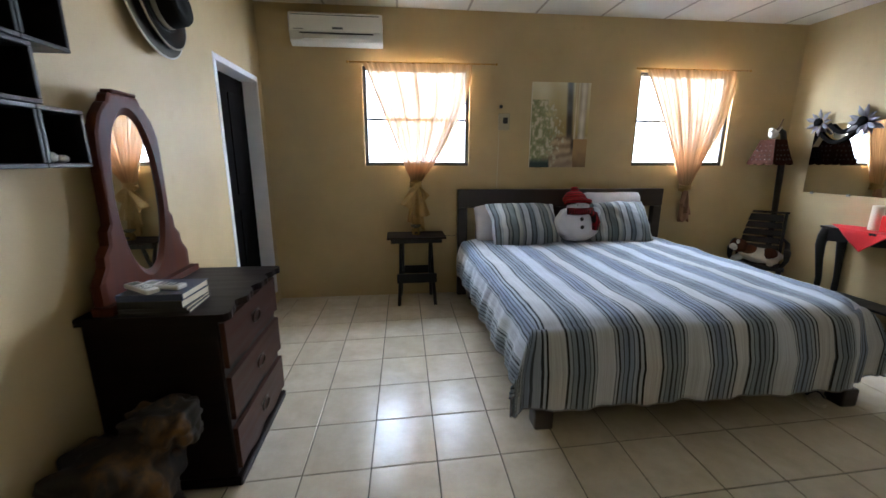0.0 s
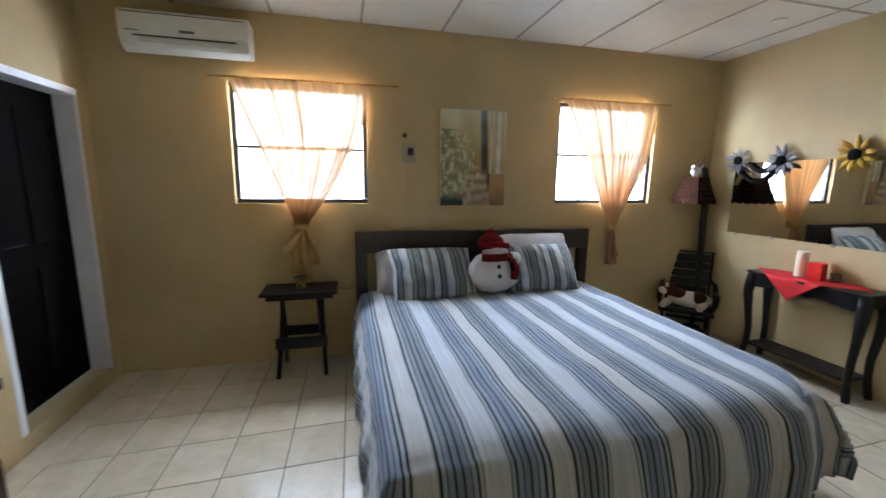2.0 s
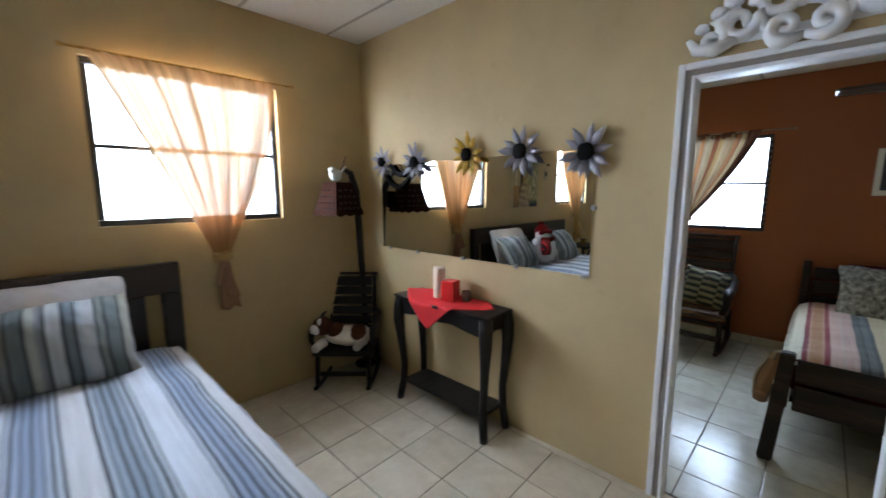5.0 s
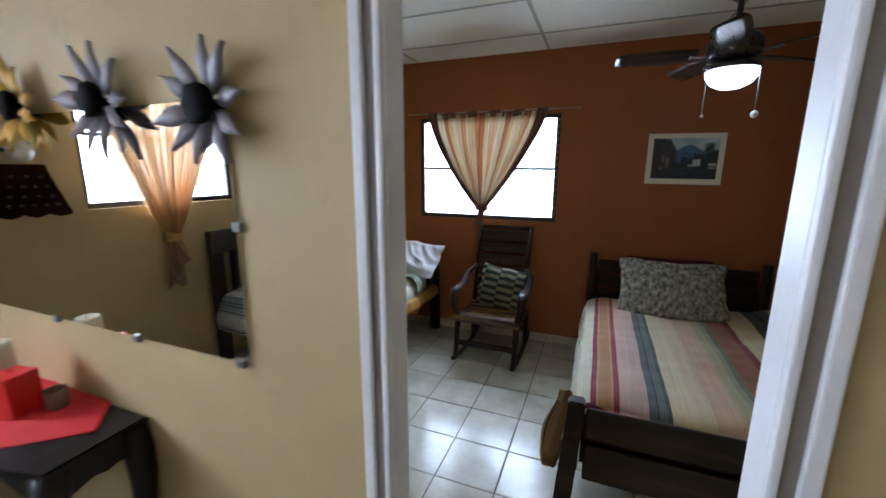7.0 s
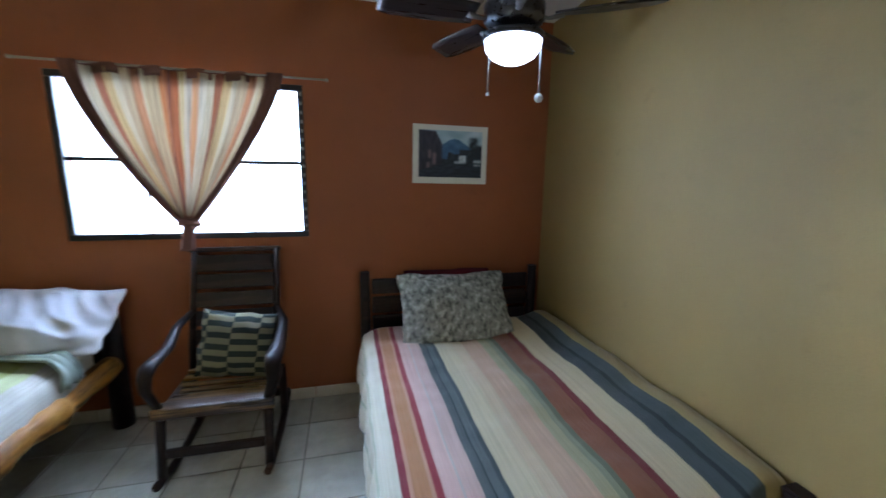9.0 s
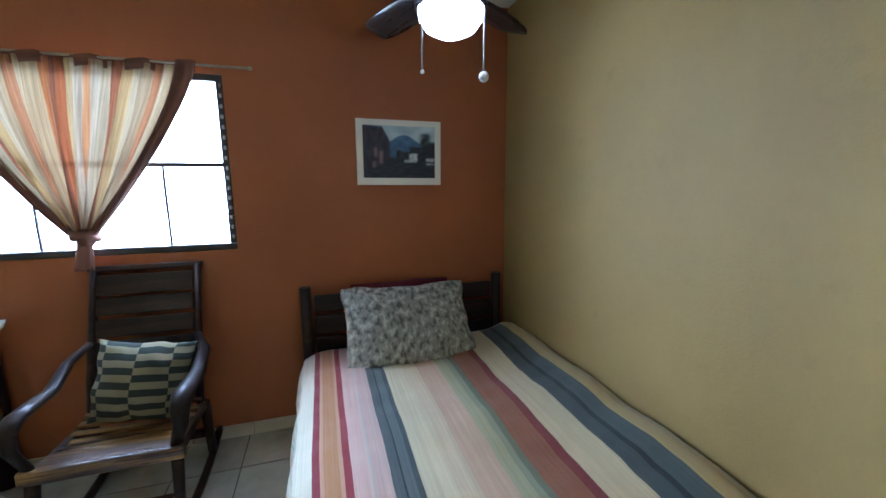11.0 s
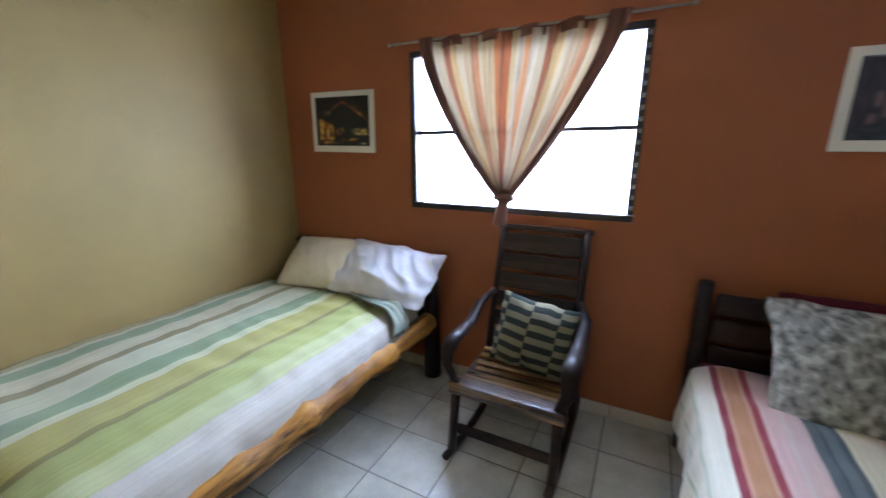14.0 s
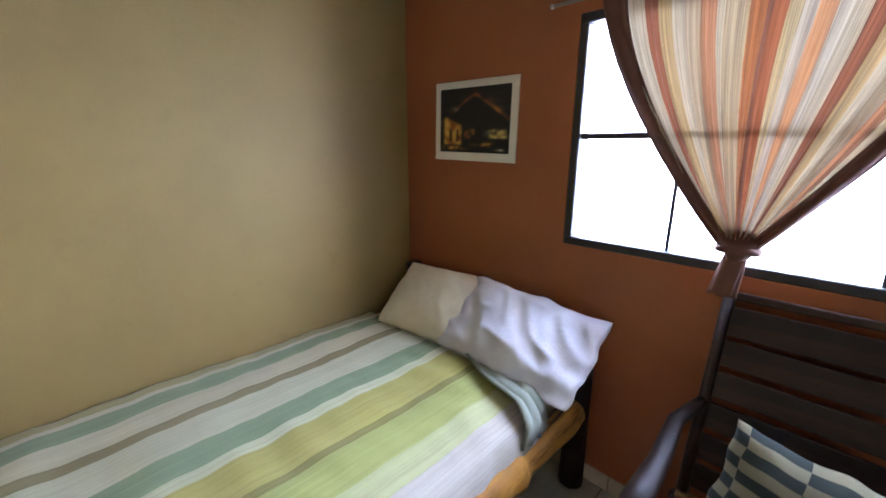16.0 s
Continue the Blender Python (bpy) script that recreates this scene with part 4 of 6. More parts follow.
def volcano_day(u, v):
    c = blend(hx("8fa3ac"), hx("b9c6cc"), 0.5 + 0.9 * nz(u, v, 5))
    peak = 0.90 - 1.05 * abs(u - 0.56) + 0.35 * abs(u - 0.56) ** 2 - 0.05 * math.exp(-((u - 0.56) / 0.05) ** 2)
    c = blend(c, blend(hx("31506f"), hx("57789a"), (v - 0.4) * 1.3 + 0.4 * nz(u, v, 9)), (peak - v) * 40)
    trees = 0.53 + 0.10 * nz(u, 0, 11) + 0.06 * nz(u, 1, 31) - 0.10 * (u < 0.45)
    c = blend(c, blend(hx("10161c"), hx("263038"), 0.5 + nz(u, v, 16)), (trees - v) * 40)
    c = blend(c, hx("20252b"), soft_box(u, v, 0.64, 0.86, 0.50, 0.60))
    for u0, u1, v0, v1, h in ((0.63, 0.75, 0.33, 0.48, "c3c5c6"), (0.56, 0.74, 0.30, 0.36, "a5a8aa"), (0.87, 0.99, 0.32, 0.40, "bcbfc0"), (0.87, 0.99, 0.25, 0.30, "8f9294"), (0.80, 0.85, 0.50, 0.56, "8b8e92")):
        c = blend(c, hx(h), soft_box(u, v, u0, u1, v0, v1) * (0.85 + 0.3 * nz(u, v, 20)))
    c = blend(c, hx("171d20"), soft_box(u, v, 0.80, 0.92, 0.40, 0.86, 0.03) * (0.9 + 0.5 * nz(u, v, 13)))
    c = blend(c, hx("1b2024"), soft_box(u, v, 0.88, 1.1, 0.40, 0.70, 0.03))
    road = 0.31 - 0.35 * abs(u - 0.50) ** 1.4
    c = blend(c, blend(hx("141923"), hx("272d38"), 0.5 + nz(u, v * 2, 9)), (road - v) * 30)
    # house fronts along the street, in shade
    front = 1.02 - 0.10 * u if u < 0.26 else 1.05 - 2.6 * (u - 0.24)
    c = blend(c, blend(hx("191520"), hx("3c3036"), 0.45 + 0.8 * nz(u * 1.6, v * 0.4, 12)), min((front - v) * 25, (0.38 - u) * 25, 1.0) if v > 0.14 + 0.7 * max(0.0, u - 0.02) * 0.6 else 0.0)
    for u0, u1, v0, v1 in ((0.13, 0.17, 0.20, 0.32), (0.22, 0.27, 0.27, 0.52), (0.15, 0.19, 0.40, 0.58)):
        c = blend(c, hx("93706a"), 0.75 * soft_box(u, v, u0, u1, v0, v1, 0.02))
    return c


def volcano_night(u, v):
    c = blend(hx("0b090a"), hx("231a16"), 0.4 + 1.2 * nz(u * 0.7, v * 2.2, 5))
    peak = 0.86 - 0.95 * abs(u - 0.52) ** 1.15
    glow_ = math.exp(-abs(v - peak - 0.035) / (0.035 + 0.02 * nz(u, v, 6))) * max(0.0, 1.0 - 1.7 * abs(u - 0.60)) * (0.8 + 0.8 * nz(u, v, 7))
    c = blend(c, hx("c0561f"), glow_)
    c = blend(c, hx("d99a34"), 0.9 * glow_ * soft_box(u, v, 0.74, 1.0, 0.55, 0.85, 0.05))
    c = blend(c, hx("8a7a64"), 0.6 * math.exp(-((u - 0.27) / 0.09) ** 2 - ((v - 0.66 + 0.5 * (u - 0.27)) / 0.05) ** 2))
    c = blend(c, hx("070606"), (peak - v) * 40)
    # lit house front, doorways and street
    roof = 0.56 - 0.55 * max(0.0, u - 0.1)
    lit = soft_box(u, v, 0.06, 0.34, 0.12, roof, 0.02)
    c = blend(c, blend(hx("6b2c10"), hx("d0a03a"), 0.75 + 1.1 * nz(u, v, 8)), lit)
    for u0, u1 in ((0.15, 0.19), (0.26, 0.29)):
        c = blend(c, hx("241407"), soft_box(u, v, u0, u1, 0.18, 0.36))
    c = blend(c, hx("b8923c"), soft_box(u, v, 0.20, 0.25, 0.16, 0.34) * 0.8)
    for u0, u1, v0, v1, h in ((0.38, 0.47, 0.22, 0.36, "8a4a1c"), (0.48, 0.53, 0.28, 0.38, "b98430"), (0.72, 0.97, 0.22, 0.36, "b89c4e"), (0.66, 0.74, 0.26, 0.34, "6b6a54")):
        c = blend(c, hx(h), soft_box(u, v, u0, u1, v0, v1, 0.02) * (0.8 + 0.7 * nz(u, v, 15)))
    for cu, cv, w, h, col in ((0.22, 0.07, 0.16, 0.04, "c48a2e"), (0.70, 0.13, 0.09, 0.035, "d9942c"), (0.50, 0.12, 0.06, 0.03, "7a4a1c"), (0.88, 0.05, 0.06, 0.02, "b5a888")):
        c = blend(c, hx(col), (0.8 + nz(u, v, 14)) * math.exp(-((u - cu) / w) ** 2 - ((v - cv) / h) ** 2))
    return c


t = thing("painting", pose(-2.543, 0, 1.69), "stretched canvas painting of a flowered porch and steps", "painting")
part("canvas", boxed((-0.292, -0.03, -0.40), (0.292, -0.001, 0.40), 0.004), M_CREAMCLOTH, t)
bm, mt = artwork("porch", 0.582, 0.798, porch_scene, 84, 112)
part("picture", bm, mt, t).location = (0, -0.0315, 0)

# ---------------------------------------------------------------- air conditioner and switch
ac = thing("air_conditioner", pose(-4.625, 0, 2.31), "white wall-mounted split air conditioner", "air conditioner")
bm = bmesh.new()
prof = [(0.0, 0.03), (-0.12, 0.0), (-0.175, 0.035), (-0.198, 0.10), (-0.20, 0.20), (-0.19, 0.245), (-0.16, 0.258), (0.0, 0.258)]
cols = [[bm.verts.new((x, y, z)) for y, z in prof] for x in (-0.385, 0.385)]
for k in range(len(prof)):
    k2 = (k + 1) % len(prof)
    bm.faces.new((cols[0][k], cols[0][k2], cols[1][k2], cols[1][k]))
bm.faces.new(cols[0][::-1])
bm.faces.new(cols[1])
bmesh.ops.bevel(bm, geom=bm.edges[:], offset=0.006, segments=2, affect="EDGES")
part("body", bm, M_PLASTIC, ac)
part("front_cover", boxed((-0.375, -0.206, 0.098), (0.375, -0.1985, 0.238), 0.004), M_PLASTIC, ac)
part("outlet_flap", boxed((-0.27, -0.196, 0.045), (0.29, -0.180, 0.082), 0.004), M_PLASTIC, ac)
part("outlet_slot", boxed((-0.30, -0.2005, 0.084), (0.31, -0.1955, 0.094), 0.001), M_DARKPLASTIC, ac, "dark gap over the flap")
part("intake_slot", boxed((-0.36, -0.2065, 0.222), (0.36, -0.2062, 0.228)), M_DARKPLASTIC, ac, "dark line under the top")
part("display", boxed((-0.03, -0.2085, 0.118), (0.06, -0.2062, 0.136), 0.001), plain("grey_display", "6d7072", 0.3, var=0.05), ac)
for x in (-0.018, 0.006, 0.034):
    part("lamp", boxed((x, -0.2095, 0.123), (x + 0.012, -0.2086, 0.131)), M_DARKPLASTIC, ac)
part("badge", boxed((-0.345, -0.2078, 0.112), (-0.265, -0.2062, 0.120)), M_STEEL, ac, "small grey bar of lettering")

sw = thing("thermostat", pose(-3.10, 0, 1.74), "white wall plate with a dark square and a hanging cord", "wall switch")
part("plate", boxed((-0.055, -0.012, -0.095), (0.055, -0.0005, 0.06), 0.004), plain("tan_wall_plate", "a1967c", 0.4, var=0.05), sw)
part("dial", boxed((-0.012, -0.022, -0.035), (0.034, -0.0125, 0.022), 0.003), M_DARKPLASTIC, sw)
part("hook", boxed((-0.052, -0.03, 0.105), (-0.022, -0.0005, 0.135), 0.004), M_DARKPLASTIC, sw)
part("cord", bm_tube(bmesh.new(), [(-0.045, -0.006, -0.096), (-0.047, -0.004, -0.3), (-0.05, -0.004, -0.5), (-0.05, -0.006, -0.66)], 0.0022, 6), M_CREAMCLOTH, sw)

# ---------------------------------------------------------------- night table
nt = thing("night_table", pose(-3.975, -0.2, 0), "small dark folding table with a worn wooden top", "side table")
M_WORNTOP = wood("worn_black_table_top", "120d0b", "2c1f18", 0.45, 0, wear="6b4a2c", spec=0.15, worn=(0.55, 0.70))
part("tabletop", boxed((-0.275, -0.165, 0.645), (0.275, 0.165, 0.664), 0.005, 2), M_WORNTOP, nt)
for s in (-1, 1):
    x = 0.155 * s
    part("leg", bm_tube(bmesh.new(), [(x * 1.12, -0.15, 0.0), (x * 0.98, -0.02, 0.34), (x * 0.94, 0.10, 0.643)], 0.017, 8), M_BLACKWOOD, nt)
    part("leg", bm_tube(bmesh.new(), [(x * 1.0, 0.155, 0.0), (x * 0.86, 0.03, 0.34), (x * 0.84, -0.09, 0.643)], 0.017, 8), M_BLACKWOOD, nt)
part("rail", boxed((-0.19, -0.105, 0.21), (0.19, -0.083, 0.30), 0.004), M_BLACKWOOD, nt)
part("rail", boxed((-0.165, 0.06, 0.26), (0.165, 0.08, 0.34), 0.004), M_BLACKWOOD, nt)
part("rail", boxed((-0.24, -0.115, 0.60), (0.24, -0.095, 0.644), 0.004), M_BLACKWOOD, nt)
ob = thing("oil_burner", pose(-3.975, -0.20, 0.6645), "small glazed ceramic oil burner on the night table", "ornament")
bm = bm_lathe(bmesh.new(), [(0.036, 0), (0.04, 0.012), (0.038, 0.045), (0.028, 0.06), (0.024, 0.066)], 18)
part("bowl", bm, plain("ochre_glaze", "8d7749", 0.25, var=0.2), ob)
part("opening", bm_blob(bmesh.new(), (0.0, -0.034, 0.022), (0.018, 0.008, 0.014), 2), M_DARKPLASTIC, ob, "dark opening")
part("dish", bm_lathe(bmesh.new(), [(0.02, 0.0665), (0.04, 0.075), (0.05, 0.09), (0.044, 0.09), (0.03, 0.08)], 18), plain("grey_green_glaze", "6f6f61", 0.25, var=0.2), ob)

# ---------------------------------------------------------------- snowman cushion (one plain shape)
def knit(name, a, b_, bands, axis):
    """Two-coloured knitting in rows."""
    m, nodes, links, b = material(name)
    w = nodes.new("ShaderNodeTexWave")
    w.bands_direction = "XYZ"[axis]
    w.inputs["Scale"].default_value, w.inputs["Distortion"].default_value, w.inputs["Detail"].default_value = bands, 2.5, 2.0
    links.new(nodes.new("ShaderNodeTexCoord").outputs["Object"], w.inputs["Vector"])
    links.new(ramp(nodes, links, w.outputs[0], [(0.55, rgb(a)), (0.72, rgb(b_))]).outputs[0], b.inputs["Base Color"])
    b.inputs["Roughness"].default_value = 0.95
    b.inputs["Specular IOR Level"].default_value = 0.15
    bump(nodes, links, b, noise_node(nodes, links, 220.0, 3).outputs[0], 0.6, 0.004)
    return m


M_SNOW = [M_WHITECLOTH, knit("red_and_brown_knit", "8c1218", "33201a", 14.0, 2), knit("dark_plaid_knit", "2a1a16", "8c1c20", 16.0, 0), M_DARKPLASTIC]
bm = bmesh.new()


def add(fn, idx):
    n = len(bm.faces)
    fn()
    bm.faces.ensure_lookup_table()
    for f in bm.faces[n:]:
        f.material_index = idx


add(lambda: bm_blob(bm, (0, 0, 0.15), (0.195, 0.075, 0.155), 4, 0.1, 9, 0.85), 0)
add(lambda: bm_blob(bm, (0.02, 0, 0.30), (0.105, 0.065, 0.10), 4), 0)
add(lambda: bm_blob(bm, (0.165, -0.01, 0.245), (0.06, 0.05, 0.055), 3), 0)
add(lambda: bm_blob(bm, (-0.005, 0.002, 0.372), (0.108, 0.07, 0.078), 4, 0.12), 1)
add(lambda: bm_tube(bm, [(-0.118 + 0.232 * k / 10, -0.044 - 0.022 * math.sin(math.pi * k / 10), 0.342 + 0.012 * math.sin(math.pi * k / 10)) for k in range(11)], 0.024, 10), 1)
add(lambda: bm_blob(bm, (-0.005, 0, 0.455), (0.036, 0.034, 0.03), 3, 0.35), 1)
add(lambda: bm_tube(bm, [(-0.115 + 0.235 * k / 8, -0.058 - 0.02 * math.sin(math.pi * k / 8), 0.262 - 0.010 * math.sin(math.pi * k / 8)) for k in range(9)], 0.031, 10), 2)
add(lambda: bm_tube(bm, [(0.07, -0.072, 0.262), (0.12, -0.085, 0.225), (0.135, -0.085, 0.15), (0.125, -0.078, 0.085)], [0.040, 0.072, 0.078, 0.055], 12, 0.4), 2)
for z in (0.185, 0.115):
    add(lambda: bm_blob(bm, (0.012, -0.073, z), (0.019, 0.009, 0.019), 2), 3)
for x in (-0.015, 0.035):
    add(lambda: bm_blob(bm, (x, -0.063, 0.312), (0.005, 0.004, 0.005), 1), 3)
solo("snowman_cushion", bm, M_SNOW, "white snowman cushion in a red knitted hat and plaid scarf", "cushion", m=pose(-2.46, -0.43, 0.618, -14, 0, 3) @ Matrix.Scale(1.06, 4))

# ---------------------------------------------------------------- dresser with mirror
M_PULL = plain("blackened_brass", "2c2115", 0.45, 0.7, var=0.3)
dr = thing("dresser", pose(-5.065, -2.07, 0), "dark walnut dresser with three drawers and a scalloped top", "dresser")
part("case", boxed((-0.262, -0.325, 0.04), (0.225, 0.325, 0.762), 0.006), M_DRESSER, dr)
part("plinth", boxed((-0.262, -0.335, 0.0), (0.245, 0.335, 0.0395), 0.006), M_DRESSER, dr)
bm = bmesh.new()
n = 40
edge = [(0.262 + 0.014 * math.sin(k / n * math.pi * 7) + 0.006 * math.sin(k / n * math.pi * 15), -0.352 + 0.704 * k / n) for k in range(n + 1)]
outline = [(-0.262, -0.352)] + edge + [(-0.262, 0.352)]
lo = [bm.verts.new((x, y, 0.7625)) for x, y in outline]
hi = [bm.verts.new((x, y, 0.792)) for x, y in outline]
bm.faces.new(lo[::-1])
bm.faces.new(hi)
for k in range(len(outline)):
    bm.faces.new((lo[k], lo[(k + 1) % len(outline)], hi[(k + 1) % len(outline)], hi[k]))
part("top", bm, M_DRESSER, dr)
for z in (0.065, 0.30, 0.535):
    bm = bmesh.new()
    m = 24
    low = [(-0.315 + 0.63 * k / m, z + 0.012 + 0.010 * math.sin(k / m * math.pi * 5)) for k in range(m + 1)]
    up = [(0.315, z + 0.205), (-0.315, z + 0.205)]
    ring = low + up
    fr = [bm.verts.new((0.246, y, h)) for y, h in ring]
    bk = [bm.verts.new((0.2255, y, h)) for y, h in ring]
    bm.faces.new(fr)
    bm.faces.new(bk[::-1])
    for k in range(len(ring)):
        bm.faces.new((fr[k], bk[k], bk[(k + 1) % len(ring)], fr[(k + 1) % len(ring)]))
    dw = part("drawer", bm, M_DRAWER, dr, "walnut drawer front with a shaped lower edge")
    part("handle", bm_tube(bmesh.new(), [(0.252, 0.045 * math.cos(q), z + 0.11 + 0.026 * math.sin(q)) for q in [2 * math.pi * k / 18 for k in range(19)]], 0.0042, 8), M_PULL, dw, "dark brass ring pull")
    part("back_plate", boxed((0.2462, -0.05, z + 0.125), (0.249, 0.05, z + 0.14), 0.001), M_PULL, dw)

mir = thing("dresser_mirror", pose(-5.255, -2.08, 0.7925), "oval mirror in a shaped reddish wooden frame standing on the dresser", "mirror")
bm = bmesh.new()
half = [(0.31, 0.0), (0.31, 0.12), (0.295, 0.14), (0.268, 0.145), (0.262, 0.215), (0.25, 0.228), (0.228, 0.232), (0.222, 0.31), (0.20, 0.325), (0.198, 0.60), (0.192, 0.67), (0.165, 0.735), (0.12, 0.785), (0.105, 0.79), (0.09, 0.825)]
outer = half + [(-y, z) for y, z in half[::-1]]
cen, ry, rz = 0.425, 0.142, 0.325
N = 240


def on_outline(q):
    d = Vector((math.sin(q), math.cos(q)))
    best = 0.0
    for p, r in zip(outer, outer[1:] + outer[:1]):
        p, r = Vector((p[0], p[1] - cen)), Vector((r[0], r[1] - cen))
        e = r - p
        den = d.x * e.y - d.y * e.x
        if abs(den) > 1e-9:
            k = (p.x * e.y - p.y * e.x) / den
            s = (p.x * d.y - p.y * d.x) / den
            if k > 0 and -1e-6 <= s <= 1 + 1e-6:
                best = max(best, k)
    return d * best


rings = []
for x, kind in ((-0.012, "o"), (0.022, "o"), (0.026, "m"), (0.028, "i2"), (0.014, "i"), (-0.012, "i")):
    ring = []
    for k in range(N):
        q = 2 * math.pi * k / N
        o = on_outline(q)
        i = Vector((ry * math.sin(q), rz * math.cos(q)))
        p = {"o": o, "m": o.lerp(i, 0.12), "i2": i * 1.09, "i": i}[kind]
        ring.append(bm.verts.new((x, p.x, p.y + cen)))
    rings.append(ring)
for r0, r1 in zip(rings, rings[1:] + rings[:1]):
    for k in range(N):
        bm.faces.new((r0[k], r0[(k + 1) % N], r1[(k + 1) % N], r1[k]))
part("frame", bm, M_MIRFRAME, mir)
bm = bmesh.new()
bm.faces.new([bm.verts.new((0.012, 1.02 * ry * math.sin(2 * math.pi * k / N), cen + 1.02 * rz * math.cos(2 * math.pi * k / N))) for k in range(N)])
solid(part("glass", bm, M_MIRROR, mir, "silvered oval glass"), 0.003)
part("crest", boxed((-0.014, -0.075, 0.8255), (0.03, 0.075, 0.84), 0.004), M_MIRFRAME, mir)
part("foot", boxed((-0.014, -0.33, 0.0), (0.06, 0.33, 0.035), 0.008, 2), M_MIRFRAME, mir)

# books, magazines and remote controls on the dresser
z = 0.7925
rng = random.Random(5)
for k, (w, l, h, c, r, lab) in enumerate((
        (0.20, 0.245, 0.013, "1b191a", 93, "thin black book at the bottom of a stack"), (0.20, 0.24, 0.013, "242122", 91, "thin black book in a stack"),
        (0.20, 0.235, 0.030, "131112", 87, "black hardback book in a stack"), (0.20, 0.235, 0.026, "26304e", 89, "dark blue hardback book in a stack"))):
    bk = thing("book", pose(-5.06, -2.305, z, 0, 0, r), lab, "book", "stack of books")
    cm = plain("book_cover_%s" % c, c, 0.4, var=0.1, bumps=0.05)
    part("cover", boxed((-w / 2, -l / 2, 0), (w / 2, l / 2, 0.002)), cm, bk)
    part("cover", boxed((-w / 2, -l / 2, h - 0.0025), (w / 2, l / 2, h - 0.0005)), cm, bk)
    part("spine", boxed((-w / 2, -l / 2, 0.0022), (-w / 2 + 0.003, l / 2, h - 0.0027)), cm, bk)
    part("page_block", boxed((-w / 2 + 0.0035, -l / 2 + 0.004, 0.0022), (w / 2 - 0.005, l / 2 - 0.004, h - 0.0027)), M_CREAMCLOTH, bk)
    z += h
for x, y, r in ((-5.12, -2.345, 55), (-5.055, -2.32, 75)):
    rc = thing("remote_control", pose(x, y, z, 0, 0, r), "pale grey remote control lying on the books", "remote control", "remote controls")
    part("shell", boxed((-0.024, -0.085, 0), (0.024, 0.085, 0.018), 0.007, 3), M_PLASTIC, rc)
    for i in range(3):
        for j in range(4):
            part("button", boxed((-0.016 + 0.012 * i, -0.06 + 0.02 * j, 0.0182), (-0.009 + 0.012 * i, -0.05 + 0.02 * j, 0.020), 0.001), M_DARKPLASTIC, rc)
    part("screen", boxed((-0.016, 0.03, 0.0182), (0.016, 0.07, 0.0192)), plain("grey_screen", "7b8079", 0.2, var=0.05), rc)

# carved animal stool on the floor (one plain shape)
bm = bmesh.new()
bm_blob(bm, (0, 0, 0.22), (0.145, 0.135, 0.105), 5, 0.32, 9, 0.85)
bm_blob(bm, (0.10, 0.075, 0.335), (0.09, 0.08, 0.066), 5, 0.4, 9, 0.85)
bm_blob(bm, (0.150, 0.085, 0.30), (0.045, 0.05, 0.045), 4, 0.4, 8)
for x, y in ((-0.08, -0.07), (-0.08, 0.08), (0.075, -0.06), (0.085, 0.07)):
    bm_tube(bm, [(x * 1.15, y * 1.15, 0.0), (x, y, 0.09), (x * 0.9, y * 0.9, 0.2)], [0.032, 0.03, 0.045], 10)
# golden-brown noise patches over the dark wood
stool = solo("carved_stool", bm, wood("dark_carved_wood", "1c1814", "39322a", 0.75, 2, grain=12, wear="5a4020", spec=0.15, relief=0.6), "small carved wooden animal-shaped stool with golden-brown patches", "stool", m=pose(-5.135, -2.62, 0) @ Matrix.Scale(1.24, 4))
fuse = stool.modifiers.new("fuse", "REMESH")
fuse.mode, fuse.voxel_size, fuse.use_smooth_shade = "VOXEL", 0.006, True

# cube shelves on the west wall
sh = thing("wall_shelf", pose(WX, -2.56, 1.33), "black wooden cube shelves fixed to the wall", "shelf")


def cube_frame(y0, y1, z0, z1, d=0.15):
    bm = bmesh.new()
    for lo, hi in (((0.001, y0, z0), (d, y1, z0 + 0.014)), ((0.001, y0, z1 - 0.014), (d, y1, z1)), ((0.001, y0, z0 + 0.0145), (d, y0 + 0.014, z1 - 0.0145)), ((0.001, y1 - 0.014, z0 + 0.0145), (d, y1, z1 - 0.0145))):
        bm_box(bm, lo, hi, 0.002)
    bm_box(bm, (0.001, y0 + 0.0145, z0 + 0.0145), (0.005, y1 - 0.0145, z1 - 0.0145))
    return bm


for y0, y1, z0, z1 in ((0.0, 0.175, 0.01, 0.195), (-0.185, -0.002, 0.01, 0.195), (-0.185, 0.028, 0.197, 0.37), (0.0, 0.175, 0.372, 0.60), (-0.185, -0.002, 0.372, 0.60)):
    part("cube", cube_frame(y0, y1, z0, z1), M_BLACKWOOD, sh)
for y, h, c in ((-2.50, 0.03, "b9b4aa"), (-2.455, 0.022, "cfcac0")):
    solo("trinket", bm_blob(bmesh.new(), (0, 0, h * 0.6), (0.018, 0.022, h * 0.6), 3, 0.1), plain("pewter_%s" % c, c, 0.3, 0.6, var=0.2), "small pale metal trinket on the cube shelf", "ornament", "trinkets", pose(WX + 0.11, y, 1.3545))

